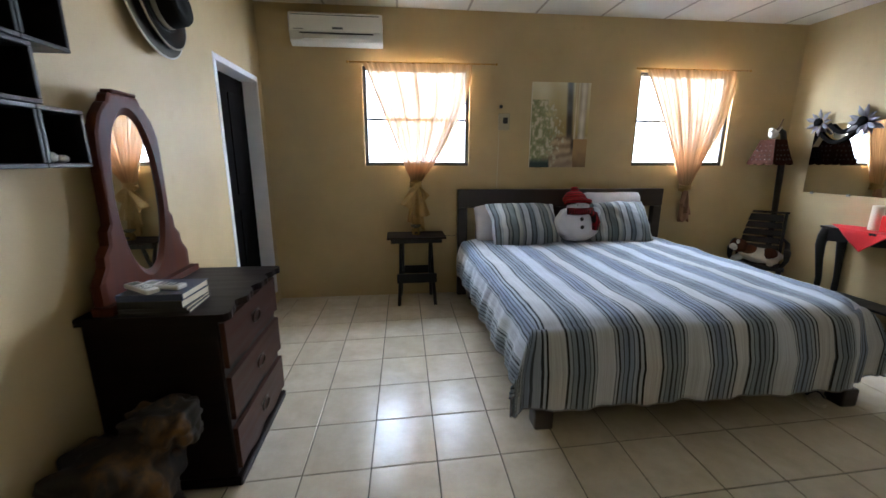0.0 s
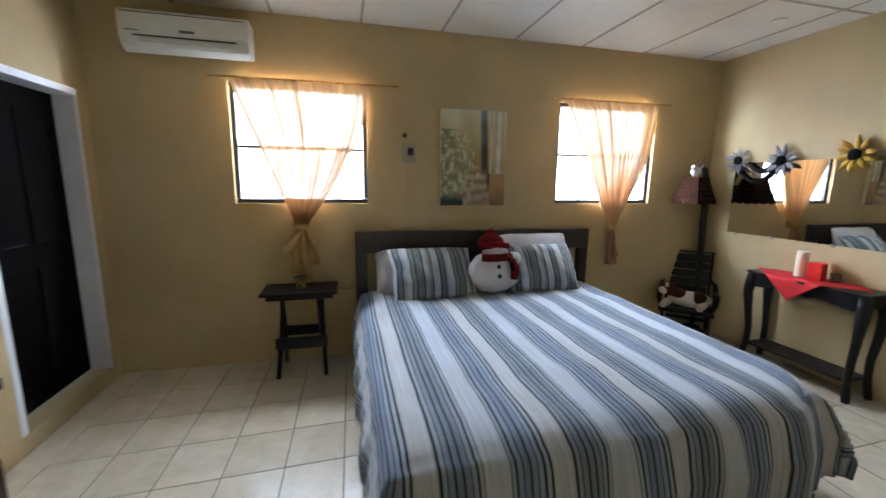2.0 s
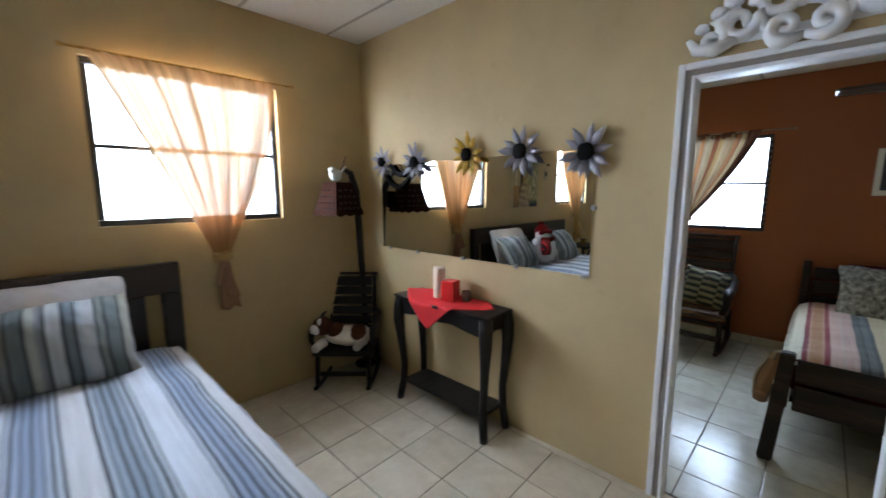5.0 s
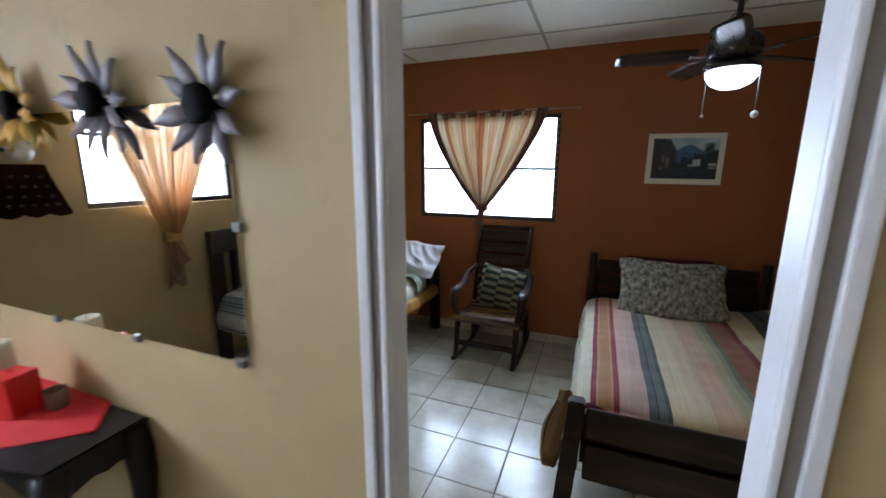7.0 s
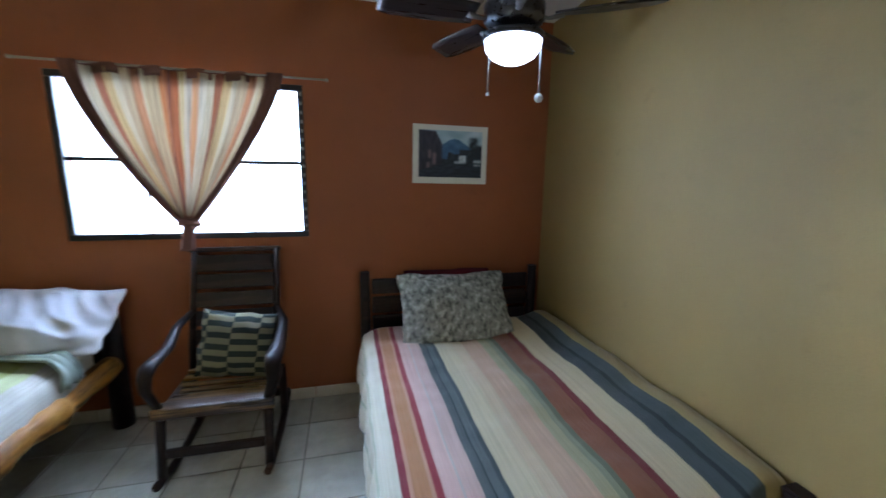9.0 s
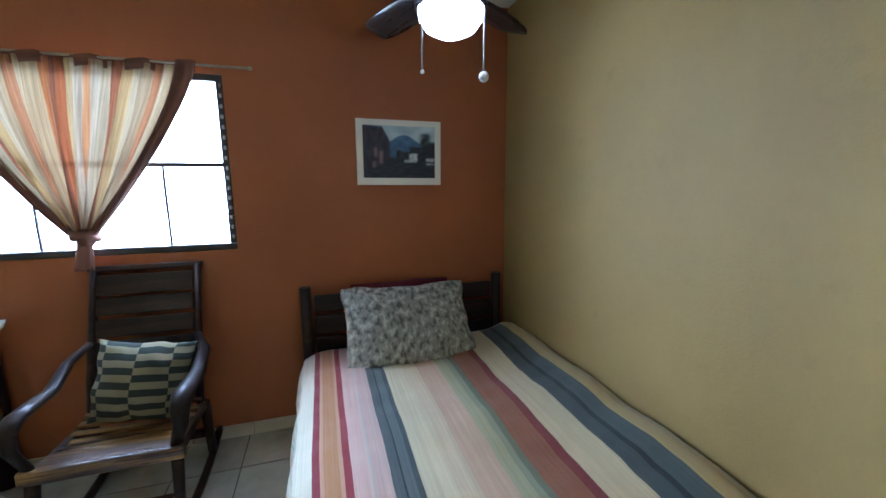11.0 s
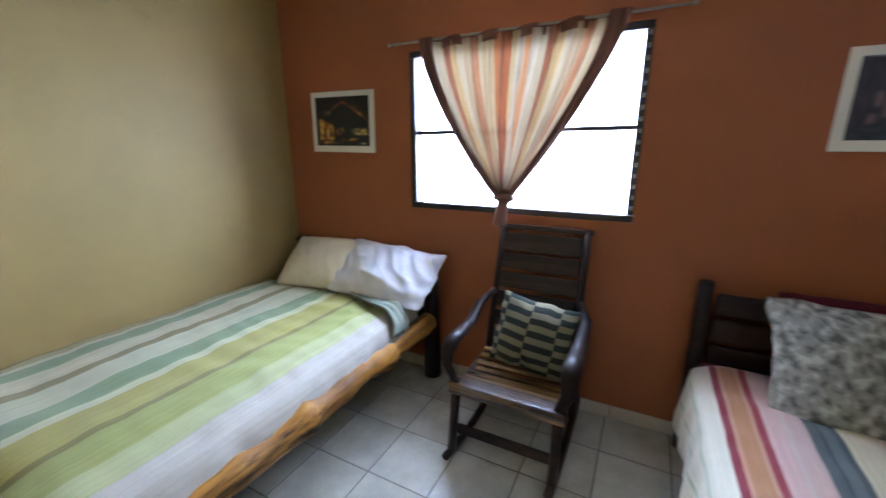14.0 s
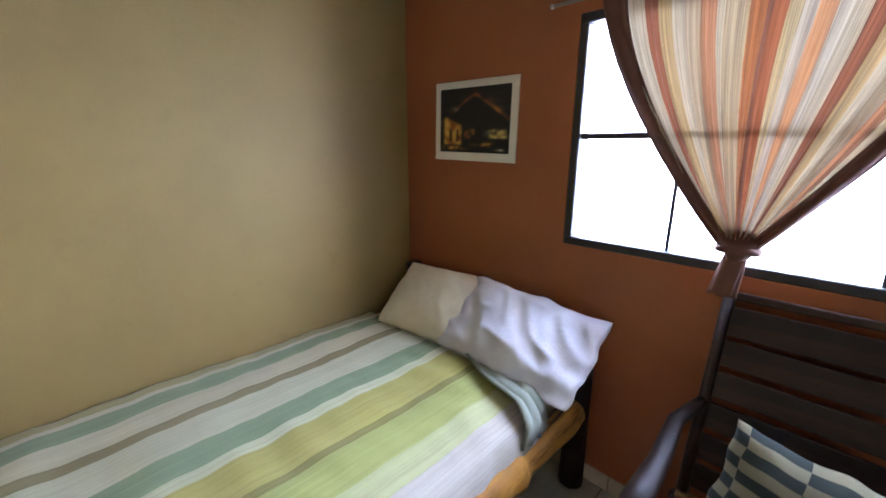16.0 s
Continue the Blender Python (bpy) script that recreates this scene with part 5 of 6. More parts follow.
# hats on the west wall
for k, (dx, r, c, band, lab) in enumerate(((0.012, 0.235, "5a5750", "b9b3a3", "grey felt hat with a pale edge hung on the wall"), (0.05, 0.19, "15130f", "8f8775", "black felt hat with a pale band hung on the wall"))):
    ht = thing("hat", pose(WX + dx, -1.625 + 0.01 * k, 2.095, 0, 90 - 8, 0), lab, "hat", "hats on the wall")
    fm = plain("felt_%s" % c, c, 0.95, var=0.2, scale=40, bumps=0.3, spec=0.1)
    bm = bm_lathe(bmesh.new(), [(r, 0.012), (r - 0.004, 0.02), (r * 0.8, 0.016), (r * 0.52, 0.01), (r * 0.52, 0.004), (r * 0.85, 0.006), (r - 0.003, 0.010)], 40)
    part("brim", bm, fm, ht)
    part("edging", bm_tube(bmesh.new(), [(r * math.cos(q), r * math.sin(q), 0.016) for q in [2 * math.pi * i / 40 for i in range(41)]], 0.005, 6), plain("hat_edge_%s" % band, band, 0.8, var=0.1), ht)
    if k:
        bm = bm_lathe(bmesh.new(), [(r * 0.52, 0.012), (r * 0.52, 0.05), (r * 0.50, 0.10), (r * 0.44, 0.118), (r * 0.2, 0.105), (0.01, 0.10)], 36)
        part("crown", bm, fm, ht)
        part("band", bm_lathe(bmesh.new(), [(r * 0.527, 0.014), (r * 0.53, 0.02), (r * 0.527, 0.036)], 36), plain("hat_band", band, 0.8, var=0.1), ht)

solo("table_cord", bm_tube(bmesh.new(), [(-3.70 + 0.14 * k / 8, -0.22 + 0.02 * math.sin(k), 0.652 - 0.012 * math.sin(math.pi * k / 8) + 0.02 * k / 8) for k in range(9)], 0.002, 6), M_DARKPLASTIC, "thin dark cord from the night table to the bed", "cord")


# ---------------------------------------------------------------- rocking chairs
def rocking_chair(m, width, k, wood_m, seat_m, label, lean=0.17, backs=6, seat_slats=7):
    """Faces -y before it is turned; k scales heights and depth."""
    ch = thing("rocking_chair", m, label, "rocking chair", "rocking chairs")
    w = width / 2
    for s in (-1, 1):
        x = s * (w - 0.03)
        pts = [(x, k * (-0.36 + 0.76 * i / 12), k * (0.020 + 0.055 * ((i - 5.5) / 6.5) ** 2)) for i in range(13)]
        part("rocker", bm_tube(bmesh.new(), pts, 0.020 * k, 8), wood_m, ch)
        part("front_leg", bm_tube(bmesh.new(), [(x, -0.29 * k, 0.05 * k), (x, -0.27 * k, 0.20 * k), (x, -0.24 * k, 0.385 * k)], [0.024 * k, 0.022 * k, 0.026 * k], 8), wood_m, ch)
        part("back_leg", bm_tube(bmesh.new(), [(x, 0.22 * k, 0.05 * k), (x, 0.17 * k, 0.36 * k)], [0.024 * k, 0.026 * k], 8), wood_m, ch)
        xb = s * (w - 0.045)
        part("back_post", bm_tube(bmesh.new(), [(xb, 0.15 * k, 0.33 * k), (xb, 0.19 * k, 0.55 * k), (xb, (0.19 + lean * 0.55) * k, 0.82 * k), (xb, (0.19 + lean) * k, 1.06 * k)], [0.027 * k, 0.026 * k, 0.025 * k, 0.024 * k], 8, 0.75), wood_m, ch)
        xa = s * (w + 0.005)
        arm = [(xb, 0.23 * k, 0.72 * k), (xa, 0.14 * k, 0.665 * k), (xa, 0.0, 0.60 * k), (xa, -0.14 * k, 0.60 * k), (xa, -0.22 * k, 0.60 * k), (xa, -0.265 * k, 0.565 * k), (xa, -0.27 * k, 0.50 * k), (x, -0.245 * k, 0.39 * k)]
        part("arm", bm_tube(bmesh.new(), arm, [0.020 * k, 0.028 * k, 0.034 * k, 0.040 * k, 0.042 * k, 0.038 * k, 0.030 * k, 0.024 * k], 12, 0.62), M_ARM if width > 0.5 else wood_m, ch, "curved arm worn pale at its end")
    for y, z in ((-0.275, 0.17), (0.20, 0.17)):
        part("stretcher", boxed((-w + 0.05, (y - 0.014) * k, (z - 0.022) * k), (w - 0.05, (y + 0.014) * k, (z + 0.022) * k), 0.004), wood_m, ch)
    part("front_rail", boxed((-w - 0.005, -0.275 * k, 0.345 * k), (w + 0.005, -0.235 * k, 0.405 * k), 0.012 * k, 3), seat_m, ch)
    for s in (-1, 1):
        part("side_rail", boxed((s * (w - 0.035) - 0.018, -0.234 * k, 0.335 * k), (s * (w - 0.035) + 0.018, 0.15 * k, 0.378 * k), 0.004), wood_m, ch)
    for i in range(seat_slats):
        y = -0.225 + 0.36 * i / (seat_slats - 1)
        z = 0.382 + 0.016 - 0.03 * math.sin(math.pi * min(1, i / (seat_slats - 1)))
        part("seat_slat", boxed((-w + 0.03, (y - 0.021) * k, (z - 0.006) * k), (w - 0.03, (y + 0.021) * k, (z + 0.008) * k), 0.005 * k, 2), seat_m, ch)
    for i in range(backs):
        f = i / (backs - 1)
        z = 0.47 + 0.515 * f
        yy = 0.175 + lean * max(0.0, (z - 0.5) / 0.56) - 0.002
        h = 0.044 if i < backs - 1 else 0.05
        bm = boxed((-w + 0.062, -0.008 * k, -h * k), (w - 0.062, 0.008 * k, h * k), 0.005 * k, 2)
        part("back_slat", bm, wood_m, ch).matrix_local = pose(0, yy * k, z * k, -16 if z > 0.6 else -10)
    bm = boxed((-w + 0.02, -0.016 * k, -0.014 * k), (w - 0.02, 0.02 * k, 0.014 * k), 0.008 * k, 3)
    part("crest_rail", bm, wood_m, ch, "polished top rail").matrix_local = pose(0, (0.19 + lean) * k, 1.062 * k, -14)
    return ch


rocking_chair(pose(2.415, -2.065, 0, 0, 0, -90), 0.54, 0.985, M_OLDWOOD, M_SEATWOOD, "dark worn wooden rocking chair with slatted back and seat")
rocking_chair(pose(-0.335, -0.225, 0, 0, 0, -46), 0.45, 0.77, M_BLACKWOOD, M_BLACKWOOD, "small black wooden rocking chair with a slatted back", lean=0.10, backs=6)
M_CHECK, cn, cl, cb = material("green_and_cream_block_weave")
cuv = cn.new("ShaderNodeUVMap").outputs[0]
cmap = cn.new("ShaderNodeMapping")
cmap.inputs["Scale"].default_value = (1 / 0.135, 1 / 0.031, 1.0)
cmap.inputs["Location"].default_value = (0.35, 0.1, 0.5)
br = cn.new("ShaderNodeTexChecker")
br.inputs["Color1"].default_value, br.inputs["Color2"].default_value, br.inputs["Scale"].default_value = rgb("262e29"), rgb("7a735a"), 1.0
cl.new(cuv, cmap.inputs["Vector"])
cl.new(cmap.outputs[0], br.inputs["Vector"])
wv = noise_node(cn, cl, 300.0, 3, vector=cuv)
cl.new(mix(cn, cl, 0.3, br.outputs[0], wv.outputs[1], "SOFT_LIGHT"), cb.inputs["Base Color"])
cb.inputs["Roughness"].default_value = 0.95
bump(cn, cl, cb, wv.outputs[0], 0.4, 0.003)
pillow_thing("cushion", 0.38, 0.36, 0.13, M_CHECK, pose(2.44, -2.11, 0.575, 72, 8, -90), "green and cream block-striped cushion on the rocking chair", 2.7, "cushion", rounding=0.02, droop=0.03, wrinkle=0.02)

# toy dog (one plain shape) lying in the small chair
bm = bmesh.new()
TOY = [plain("white_plush", "cfc8be", 0.95, var=0.12, scale=60, bumps=0.5, spec=0.1), plain("brown_plush", "4b2b1c", 0.95, var=0.2, scale=60, bumps=0.5, spec=0.1)]
add(lambda: bm_blob(bm, (0.02, 0, 0.065), (0.15, 0.07, 0.062), 4, 0.1), 0)
add(lambda: bm_blob(bm, (0.07, -0.012, 0.082), (0.06, 0.066, 0.052), 3), 1)
add(lambda: bm_blob(bm, (-0.06, -0.002, 0.095), (0.06, 0.062, 0.05), 3), 1)
add(lambda: bm_blob(bm, (-0.14, -0.02, 0.135), (0.062, 0.058, 0.058), 3), 1)
add(lambda: bm_blob(bm, (-0.175, -0.055, 0.125), (0.032, 0.036, 0.032), 3), 0)
add(lambda: bm_blob(bm, (-0.150, -0.045, 0.165), (0.016, 0.03, 0.026), 2), 0)
for x, y in ((-0.185, 0.0), (-0.095, -0.03)):
    add(lambda: bm_blob(bm, (x, y, 0.11), (0.016, 0.022, 0.05), 2), 1)
for x in (-0.13, 0.11):
    add(lambda: bm_tube(bm, [(x, -0.04, 0.04), (x - 0.03, -0.085, 0.03), (x - 0.04, -0.12, 0.025)], [0.03, 0.027, 0.024], 8), 0)
solo("toy_dog", bm, TOY, "brown and white plush toy dog lying on the small chair", "soft toy", m=pose(-0.395, -0.29, 0.312, 0, 0, -40) @ Matrix.Scale(1.25, 4))

# ---------------------------------------------------------------- lamp in the corner
M_COPPER = plain("rusty_copper_sheet", "2c1811", 0.8, 0.0, var=0.45, scale=25, spec=0.02)
M_DARKIRON = plain("dark_iron", "0b0908", 0.75, 0.0, var=0.3, spec=0.1)
lamp = thing("floor_lamp", pose(-0.10, -0.10, 0), "dark wooden floor lamp with pierced copper shades and a white bird", "floor lamp")
part("base", bm_lathe(bmesh.new(), [(0.085, 0), (0.09, 0.01), (0.08, 0.025), (0.03, 0.04)], 24), M_DARKIRON, lamp)
part("pole", bm_tube(bmesh.new(), [(0, 0, 0.03), (0.012, 0.0, 0.4), (0.0, -0.006, 0.75), (-0.018, -0.01, 1.0), (-0.03, -0.012, 1.25), (-0.05, -0.02, 1.50), (-0.11, -0.04, 1.64), (-0.18, -0.05, 1.67), (-0.24, -0.06, 1.63)], [0.028, 0.027, 0.027, 0.028, 0.03, 0.03, 0.026, 0.02, 0.014], 10), M_BLACKWOOD, lamp)


def pierced_shade(top, bottom, h, seg=4, scal=3):
    """A four-sided flared sheet-metal shade with a scalloped hem and punched dots."""
    bm = bmesh.new()
    n = 12
    rows = 7
    g = []
    for side in range(4):
        a0, a1 = math.pi / 4 + side * math.pi / 2, math.pi / 4 + (side + 1) * math.pi / 2
        for i in range(n):
            f = i / n
            col = []
            for j in range(rows + 1):
                v = j / rows
                r = top + (bottom - top) * v ** 1.15
                p = Vector((math.cos(a0), math.sin(a0))).lerp(Vector((math.cos(a1), math.sin(a1))), f) * r
                z = -h * v - (0.016 * abs(math.sin(math.pi * scal * f)) if j == rows else 0)
                col.append(bm.verts.new((p.x, p.y, z)))
            g.append(col)
    m = len(g)
    for i in range(m):
        for j in range(rows):
            bm.faces.new((g[i][j], g[(i + 1) % m][j], g[(i + 1) % m][j + 1], g[i][j + 1]))
    return bm


for x, y, z, turn, sc, mt in ((-0.265, -0.10, 1.565, 8, 1.0, M_COPPER), (-0.12, -0.005, 1.50, 40, 0.55, M_DARKIRON)):
    sd = part("shade", pierced_shade(0.105 * sc, 0.188 * sc, 0.235 * sc), mt, lamp, "pierced sheet-metal shade with a scalloped hem")
    sd.matrix_local = pose(x, y, z, 0, 0, turn)
    solid(sd, 0.003)
    for side in range(4):
        an = math.pi / 2 + side * math.pi / 2
        for row, cnt in ((0.25, 3), (0.45, 4), (0.65, 4), (0.82, 5)):
            r = (0.105 + 0.083 * row ** 1.15) * sc * 0.7071 + 0.0025
            for i in range(cnt):
                f = (i + 0.5) / cnt - 0.5
                half_w = r * 2 * f * 0.86
                c = Vector((math.cos(an) * r - math.sin(an) * half_w, math.sin(an) * r + math.cos(an) * half_w, -0.235 * sc * row))
                b_ = bm_blob(bmesh.new(), c, (0.009 * sc,) * 3, 1)
                part("pierced_dot", b_, M_DARKPLASTIC, sd)
bm = bmesh.new()
bm_blob(bm, (0, 0, 0.05), (0.05, 0.034, 0.045), 3)
bm_blob(bm, (-0.035, -0.01, 0.085), (0.026, 0.024, 0.024), 3)
bm_tube(bm, [(0.03, 0, 0.06), (0.07, 0.01, 0.09), (0.10, 0.015, 0.12)], [0.02, 0.012, 0.006], 8, 0.4)
part("bird", bm, plain("white_ceramic", "d8d5cc", 0.3, var=0.06), lamp, "white ceramic bird on the shade").matrix_local = pose(-0.28, -0.10, 1.57)
part("branch", bm_tube(bmesh.new(), [(-0.26, -0.09, 1.60), (-0.20, -0.08, 1.70), (-0.165, -0.07, 1.77)], [0.008, 0.006, 0.004], 6), plain("brown_twig", "4d3524", 0.8), lamp)

# ---------------------------------------------------------------- console table
con = thing("console_table", pose(-0.135, -1.15, 0), "black wooden console table with cabriole legs and a low shelf", "console table")
bm = bmesh.new()
n = 30
edge = [(-0.14 + 0.012 * math.cos(k / n * math.pi * 6) - 0.008, -0.42 + 0.84 * k / n) for k in range(n + 1)]
outline = [(0.128, -0.405)] + edge + [(0.128, 0.405)]
lo = [bm.verts.new((x, y, 0.762)) for x, y in outline]
hi = [bm.verts.new((x, y, 0.782)) for x, y in outline]
bm.faces.new(lo)
bm.faces.new(hi[::-1])
for k in range(len(outline)):
    bm.faces.new((lo[k], hi[k], hi[(k + 1) % len(outline)], lo[(k + 1) % len(outline)]))
bmesh.ops.bevel(bm, geom=[e for e in bm.edges if abs(e.verts[0].co.z - e.verts[1].co.z) < 1e-5], offset=0.005, segments=2, affect="EDGES")
part("tabletop", bm, M_BLACKWOOD, con)


def apron(p, q, depth):
    bm = bmesh.new()
    p, q = Vector((*p, 0)), Vector((*q, 0))
    side = Vector(((q - p).y, -(q - p).x, 0)).normalized() * 0.008
    up, dn = [], []
    for k in range(25):
        f = k / 24
        z = 0.69 - depth * (math.cos(2 * math.pi * f) * 0.5 + 0.5) * 0.8 - depth * 0.5 * math.exp(-((f - 0.5) / 0.12) ** 2)
        c = p.lerp(q, f)
        up.append([bm.verts.new(c + side * s + Vector((0, 0, 0.7615))) for s in (-1, 1)])
        dn.append([bm.verts.new(c + side * s + Vector((0, 0, z))) for s in (-1, 1)])
    for k in range(24):
        bm.faces.new((up[k][0], up[k + 1][0], dn[k + 1][0], dn[k][0]))
        bm.faces.new((up[k][1], dn[k][1], dn[k + 1][1], up[k + 1][1]))
        bm.faces.new((dn[k][0], dn[k + 1][0], dn[k + 1][1], dn[k][1]))
        bm.faces.new((up[k][0], up[k][1], up[k + 1][1], up[k + 1][0]))
    bm.faces.new((up[0][0], dn[0][0], dn[0][1], up[0][1]))
    bm.faces.new((up[-1][0], up[-1][1], dn[-1][1], dn[-1][0]))
    return bm


part("apron", apron((-0.118, -0.36), (-0.118, 0.36), 0.05), M_BLACKWOOD, con)
for y in (-0.385, 0.385):
    part("apron", apron((-0.09, y), (0.11, y), 0.03), M_BLACKWOOD, con)
for y in (-0.375, 0.375):
    for x, dx in ((-0.105, -1), (0.095, 0.3)):
        s = 1 if y > 0 else -1
        pts = [(x, y, 0.758), (x + 0.012 * dx, y + 0.012 * s, 0.68), (x + 0.018 * dx, y + 0.016 * s, 0.60), (x + 0.008 * dx, y + 0.004 * s, 0.45), (x - 0.006 * dx, y - 0.012 * s, 0.28), (x, y - 0.010 * s, 0.14), (x + 0.014 * dx, y + 0.006 * s, 0.04), (x + 0.018 * dx, y + 0.012 * s, 0.0)]
        part("leg", bm_tube(bmesh.new(), pts, [0.040, 0.041, 0.037, 0.028, 0.024, 0.025, 0.026, 0.024], 10), M_BLACKWOOD, con)
part("shelf", boxed((-0.115, -0.36, 0.135), (0.115, 0.36, 0.157), 0.005, 2), M_BLACKWOOD, con)

# red cloth laid cornerwise, two candles
def napkin(u, v):
    a, b = u - 0.5, v - 0.5
    x = (a - b) * 0.36
    y = (a + b) * 0.40
    z = 0.785 + 0.003 * math.sin(9 * a) * math.sin(7 * b)
    px = -0.135 + x * 0.95 + 0.02
    if px < -0.286:
        k = -0.286 - px
        return (-0.289 - 0.012 * math.sin(20 * y) - 0.01, -1.10 + y * (1 - k * 0.6), z - k)
    return (min(px, -0.006), -1.10 + y, z)


solid(solo("red_cloth", bm_sheet(bmesh.new(), 40, 40, napkin), M_RED, "bright red cloth laid cornerwise over the console table", "table cloth"), 0.003, 1.0)
cd = thing("candle", pose(-0.135, -1.05, 0.789), "tall ivory pillar candle on the red cloth", "candle", "candles")
part("wax", bm_lathe(bmesh.new(), [(0.040, 0), (0.041, 0.01), (0.041, 0.19), (0.038, 0.205), (0.03, 0.206), (0.012, 0.196)], 24), M_WAX, cd)
part("wick", bm_tube(bmesh.new(), [(0, 0, 0.19), (0.002, 0, 0.212)], 0.0015, 6), M_DARKPLASTIC, cd)
cd = thing("candle", pose(-0.15, -1.165, 0.789, 0, 0, 12), "square red candle on the red cloth", "candle", "candles")
part("wax", boxed((-0.045, -0.045, 0), (0.045, 0.045, 0.135), 0.006, 2), M_REDWAX, cd)
part("wick", bm_tube(bmesh.new(), [(0, 0, 0.134), (0.002, 0, 0.146)], 0.0015, 6), M_DARKPLASTIC, cd)
solo("glass_votive", bm_lathe(bmesh.new(), [(0.026, 0), (0.03, 0.01), (0.03, 0.065), (0.027, 0.065), (0.026, 0.008)], 20), plain("smoky_glass", "6d5a50", 0.15, var=0.1), "small smoky glass candle holder", "candle holder", m=pose(-0.09, -1.25, 0.789))

# ---------------------------------------------------------------- wall mirror and metal flowers
wm = thing("wall_mirror", pose(-0.004, -1.15, 1.05), "wide frameless mirror clipped to the wall", "mirror")
part("glass", boxed((-0.004, -0.87, 0.0), (0.0, 0.87, 0.655), 0.0015), M_MIRROR, wm, "silvered glass with aged edge")
for y, z in ((-0.875, 0.36), (-0.84, -0.002), (-0.42, -0.002), (0.0, -0.002), (0.45, -0.002), (0.78, -0.002)):
    part("clip", boxed((-0.012, y - 0.014, z - 0.012), (0.003, y + 0.014, z + 0.012), 0.003), M_STEEL, wm)

M_PETAL = plain("grey_painted_tin", "8f8b92", 0.4, 0.45, var=0.55, scale=30)
M_GOLD = plain("gold_painted_tin", "bf9a3c", 0.35, 0.4, var=0.35, scale=30)


def petal(long, wide):
    bm = bmesh.new()

    def f(u, v):
        w = wide * math.sin(math.pi * min(1, v * 0.90 + 0.10)) ** 1.25 * (u - 0.5) * 2
        return (-0.012 - 0.028 * math.sin(v * 2.0) + 0.010 * abs(u - 0.5) * 2, w, 0.03 + (long - 0.03) * v)
    return bm_sheet(bm, 4, 9, f)


def flower(y, z, r, mat, label, n=9, turn=0.0):
    fl = thing("metal_flower", pose(-0.012, y, z), label, "wall ornament", "metal flowers on the wall")
    me = None
    for k in range(n):
        for ring, (sc, off) in enumerate(((1.0, 0.0),)):
            if me is None:
                p = solid(part("petal", petal(r, r * 0.155), mat, fl), 0.002)
                me = p.data
            else:
                p = new("petal", me)
                p.parent = fl
                solid(p, 0.002)
            p.matrix_local = pose(-0.004 * (k % 2), 0, 0, 360 * k / n + turn + 5 * math.sin(2.3 * k + turn)) @ Matrix.Scale((1.08, 0.93, 1.0)[(k + int(turn)) % 3], 4)
    part("centre", bm_blob(bmesh.new(), (-0.035, 0, 0), (0.02, r * 0.31, r * 0.31), 3, 0.25, 30), M_DARKIRON, fl, "dark seeded centre")
    part("stud", boxed((-0.03, -0.01, -0.01), (0.011, 0.01, 0.01), 0.003), M_DARKIRON, fl)
    return fl


for y, z, r, mt, tr in ((-0.325, 1.725, 0.122, M_PETAL, 5), (-0.705, 1.705, 0.130, M_PETAL, 12), (-1.203, 1.725, 0.132, M_GOLD, 3), (-1.60, 1.718, 0.140, M_PETAL, 17), (-1.985, 1.688, 0.142, M_PETAL, 8)):
    flower(y, z, r, mt, ("gold" if mt is M_GOLD else "grey") + " sheet-metal flower with a dark centre on the wall", 10 if tr != 5 else 9, tr)
bm = bmesh.new()
bm_tube(bm, [(-0.025, -0.34 - 0.34 * k / 14, 1.66 - 0.13 * math.sin(math.pi * (0.08 + 0.92 * k / 14))) for k in range(15)], [0.009] * 15, 8, 2.0)
bm_tube(bm, [(-0.03, -0.42 - 0.24 * k / 10, 1.70 - 0.08 * math.sin(math.pi * k / 10)) for k in range(11)], [0.010] * 11, 8, 2.0)
solo("metal_scroll", bm, M_DARKIRON, "curved dark iron strap between two metal flowers", "wall ornament")

# ---------------------------------------------------------------- carved crest over the doorway
cr = thing("door_crest", pose(-0.006, -2.755, 2.135), "white carved scrollwork crest over the doorway", "carving")


def spiral(c, r0, turns, start, sgn, tail=()):
    pts, rad = [], []
    n = 26
    for k in range(n):
        f = k / (n - 1)
        q = start + sgn * 2 * math.pi * turns * f
        r = r0 * (1 - 0.82 * f)
        pts.append((-0.012, c[0] + r * math.cos(q), c[1] + r * math.sin(q)))
        rad.append(0.034 - 0.014 * f)
    pts = list(tail) + pts
    rad = [0.018 + 0.011 * i / max(1, len(tail)) for i in range(len(tail))] + rad
    return bm_tube(bmesh.new(), pts, rad, 10, 0.75)


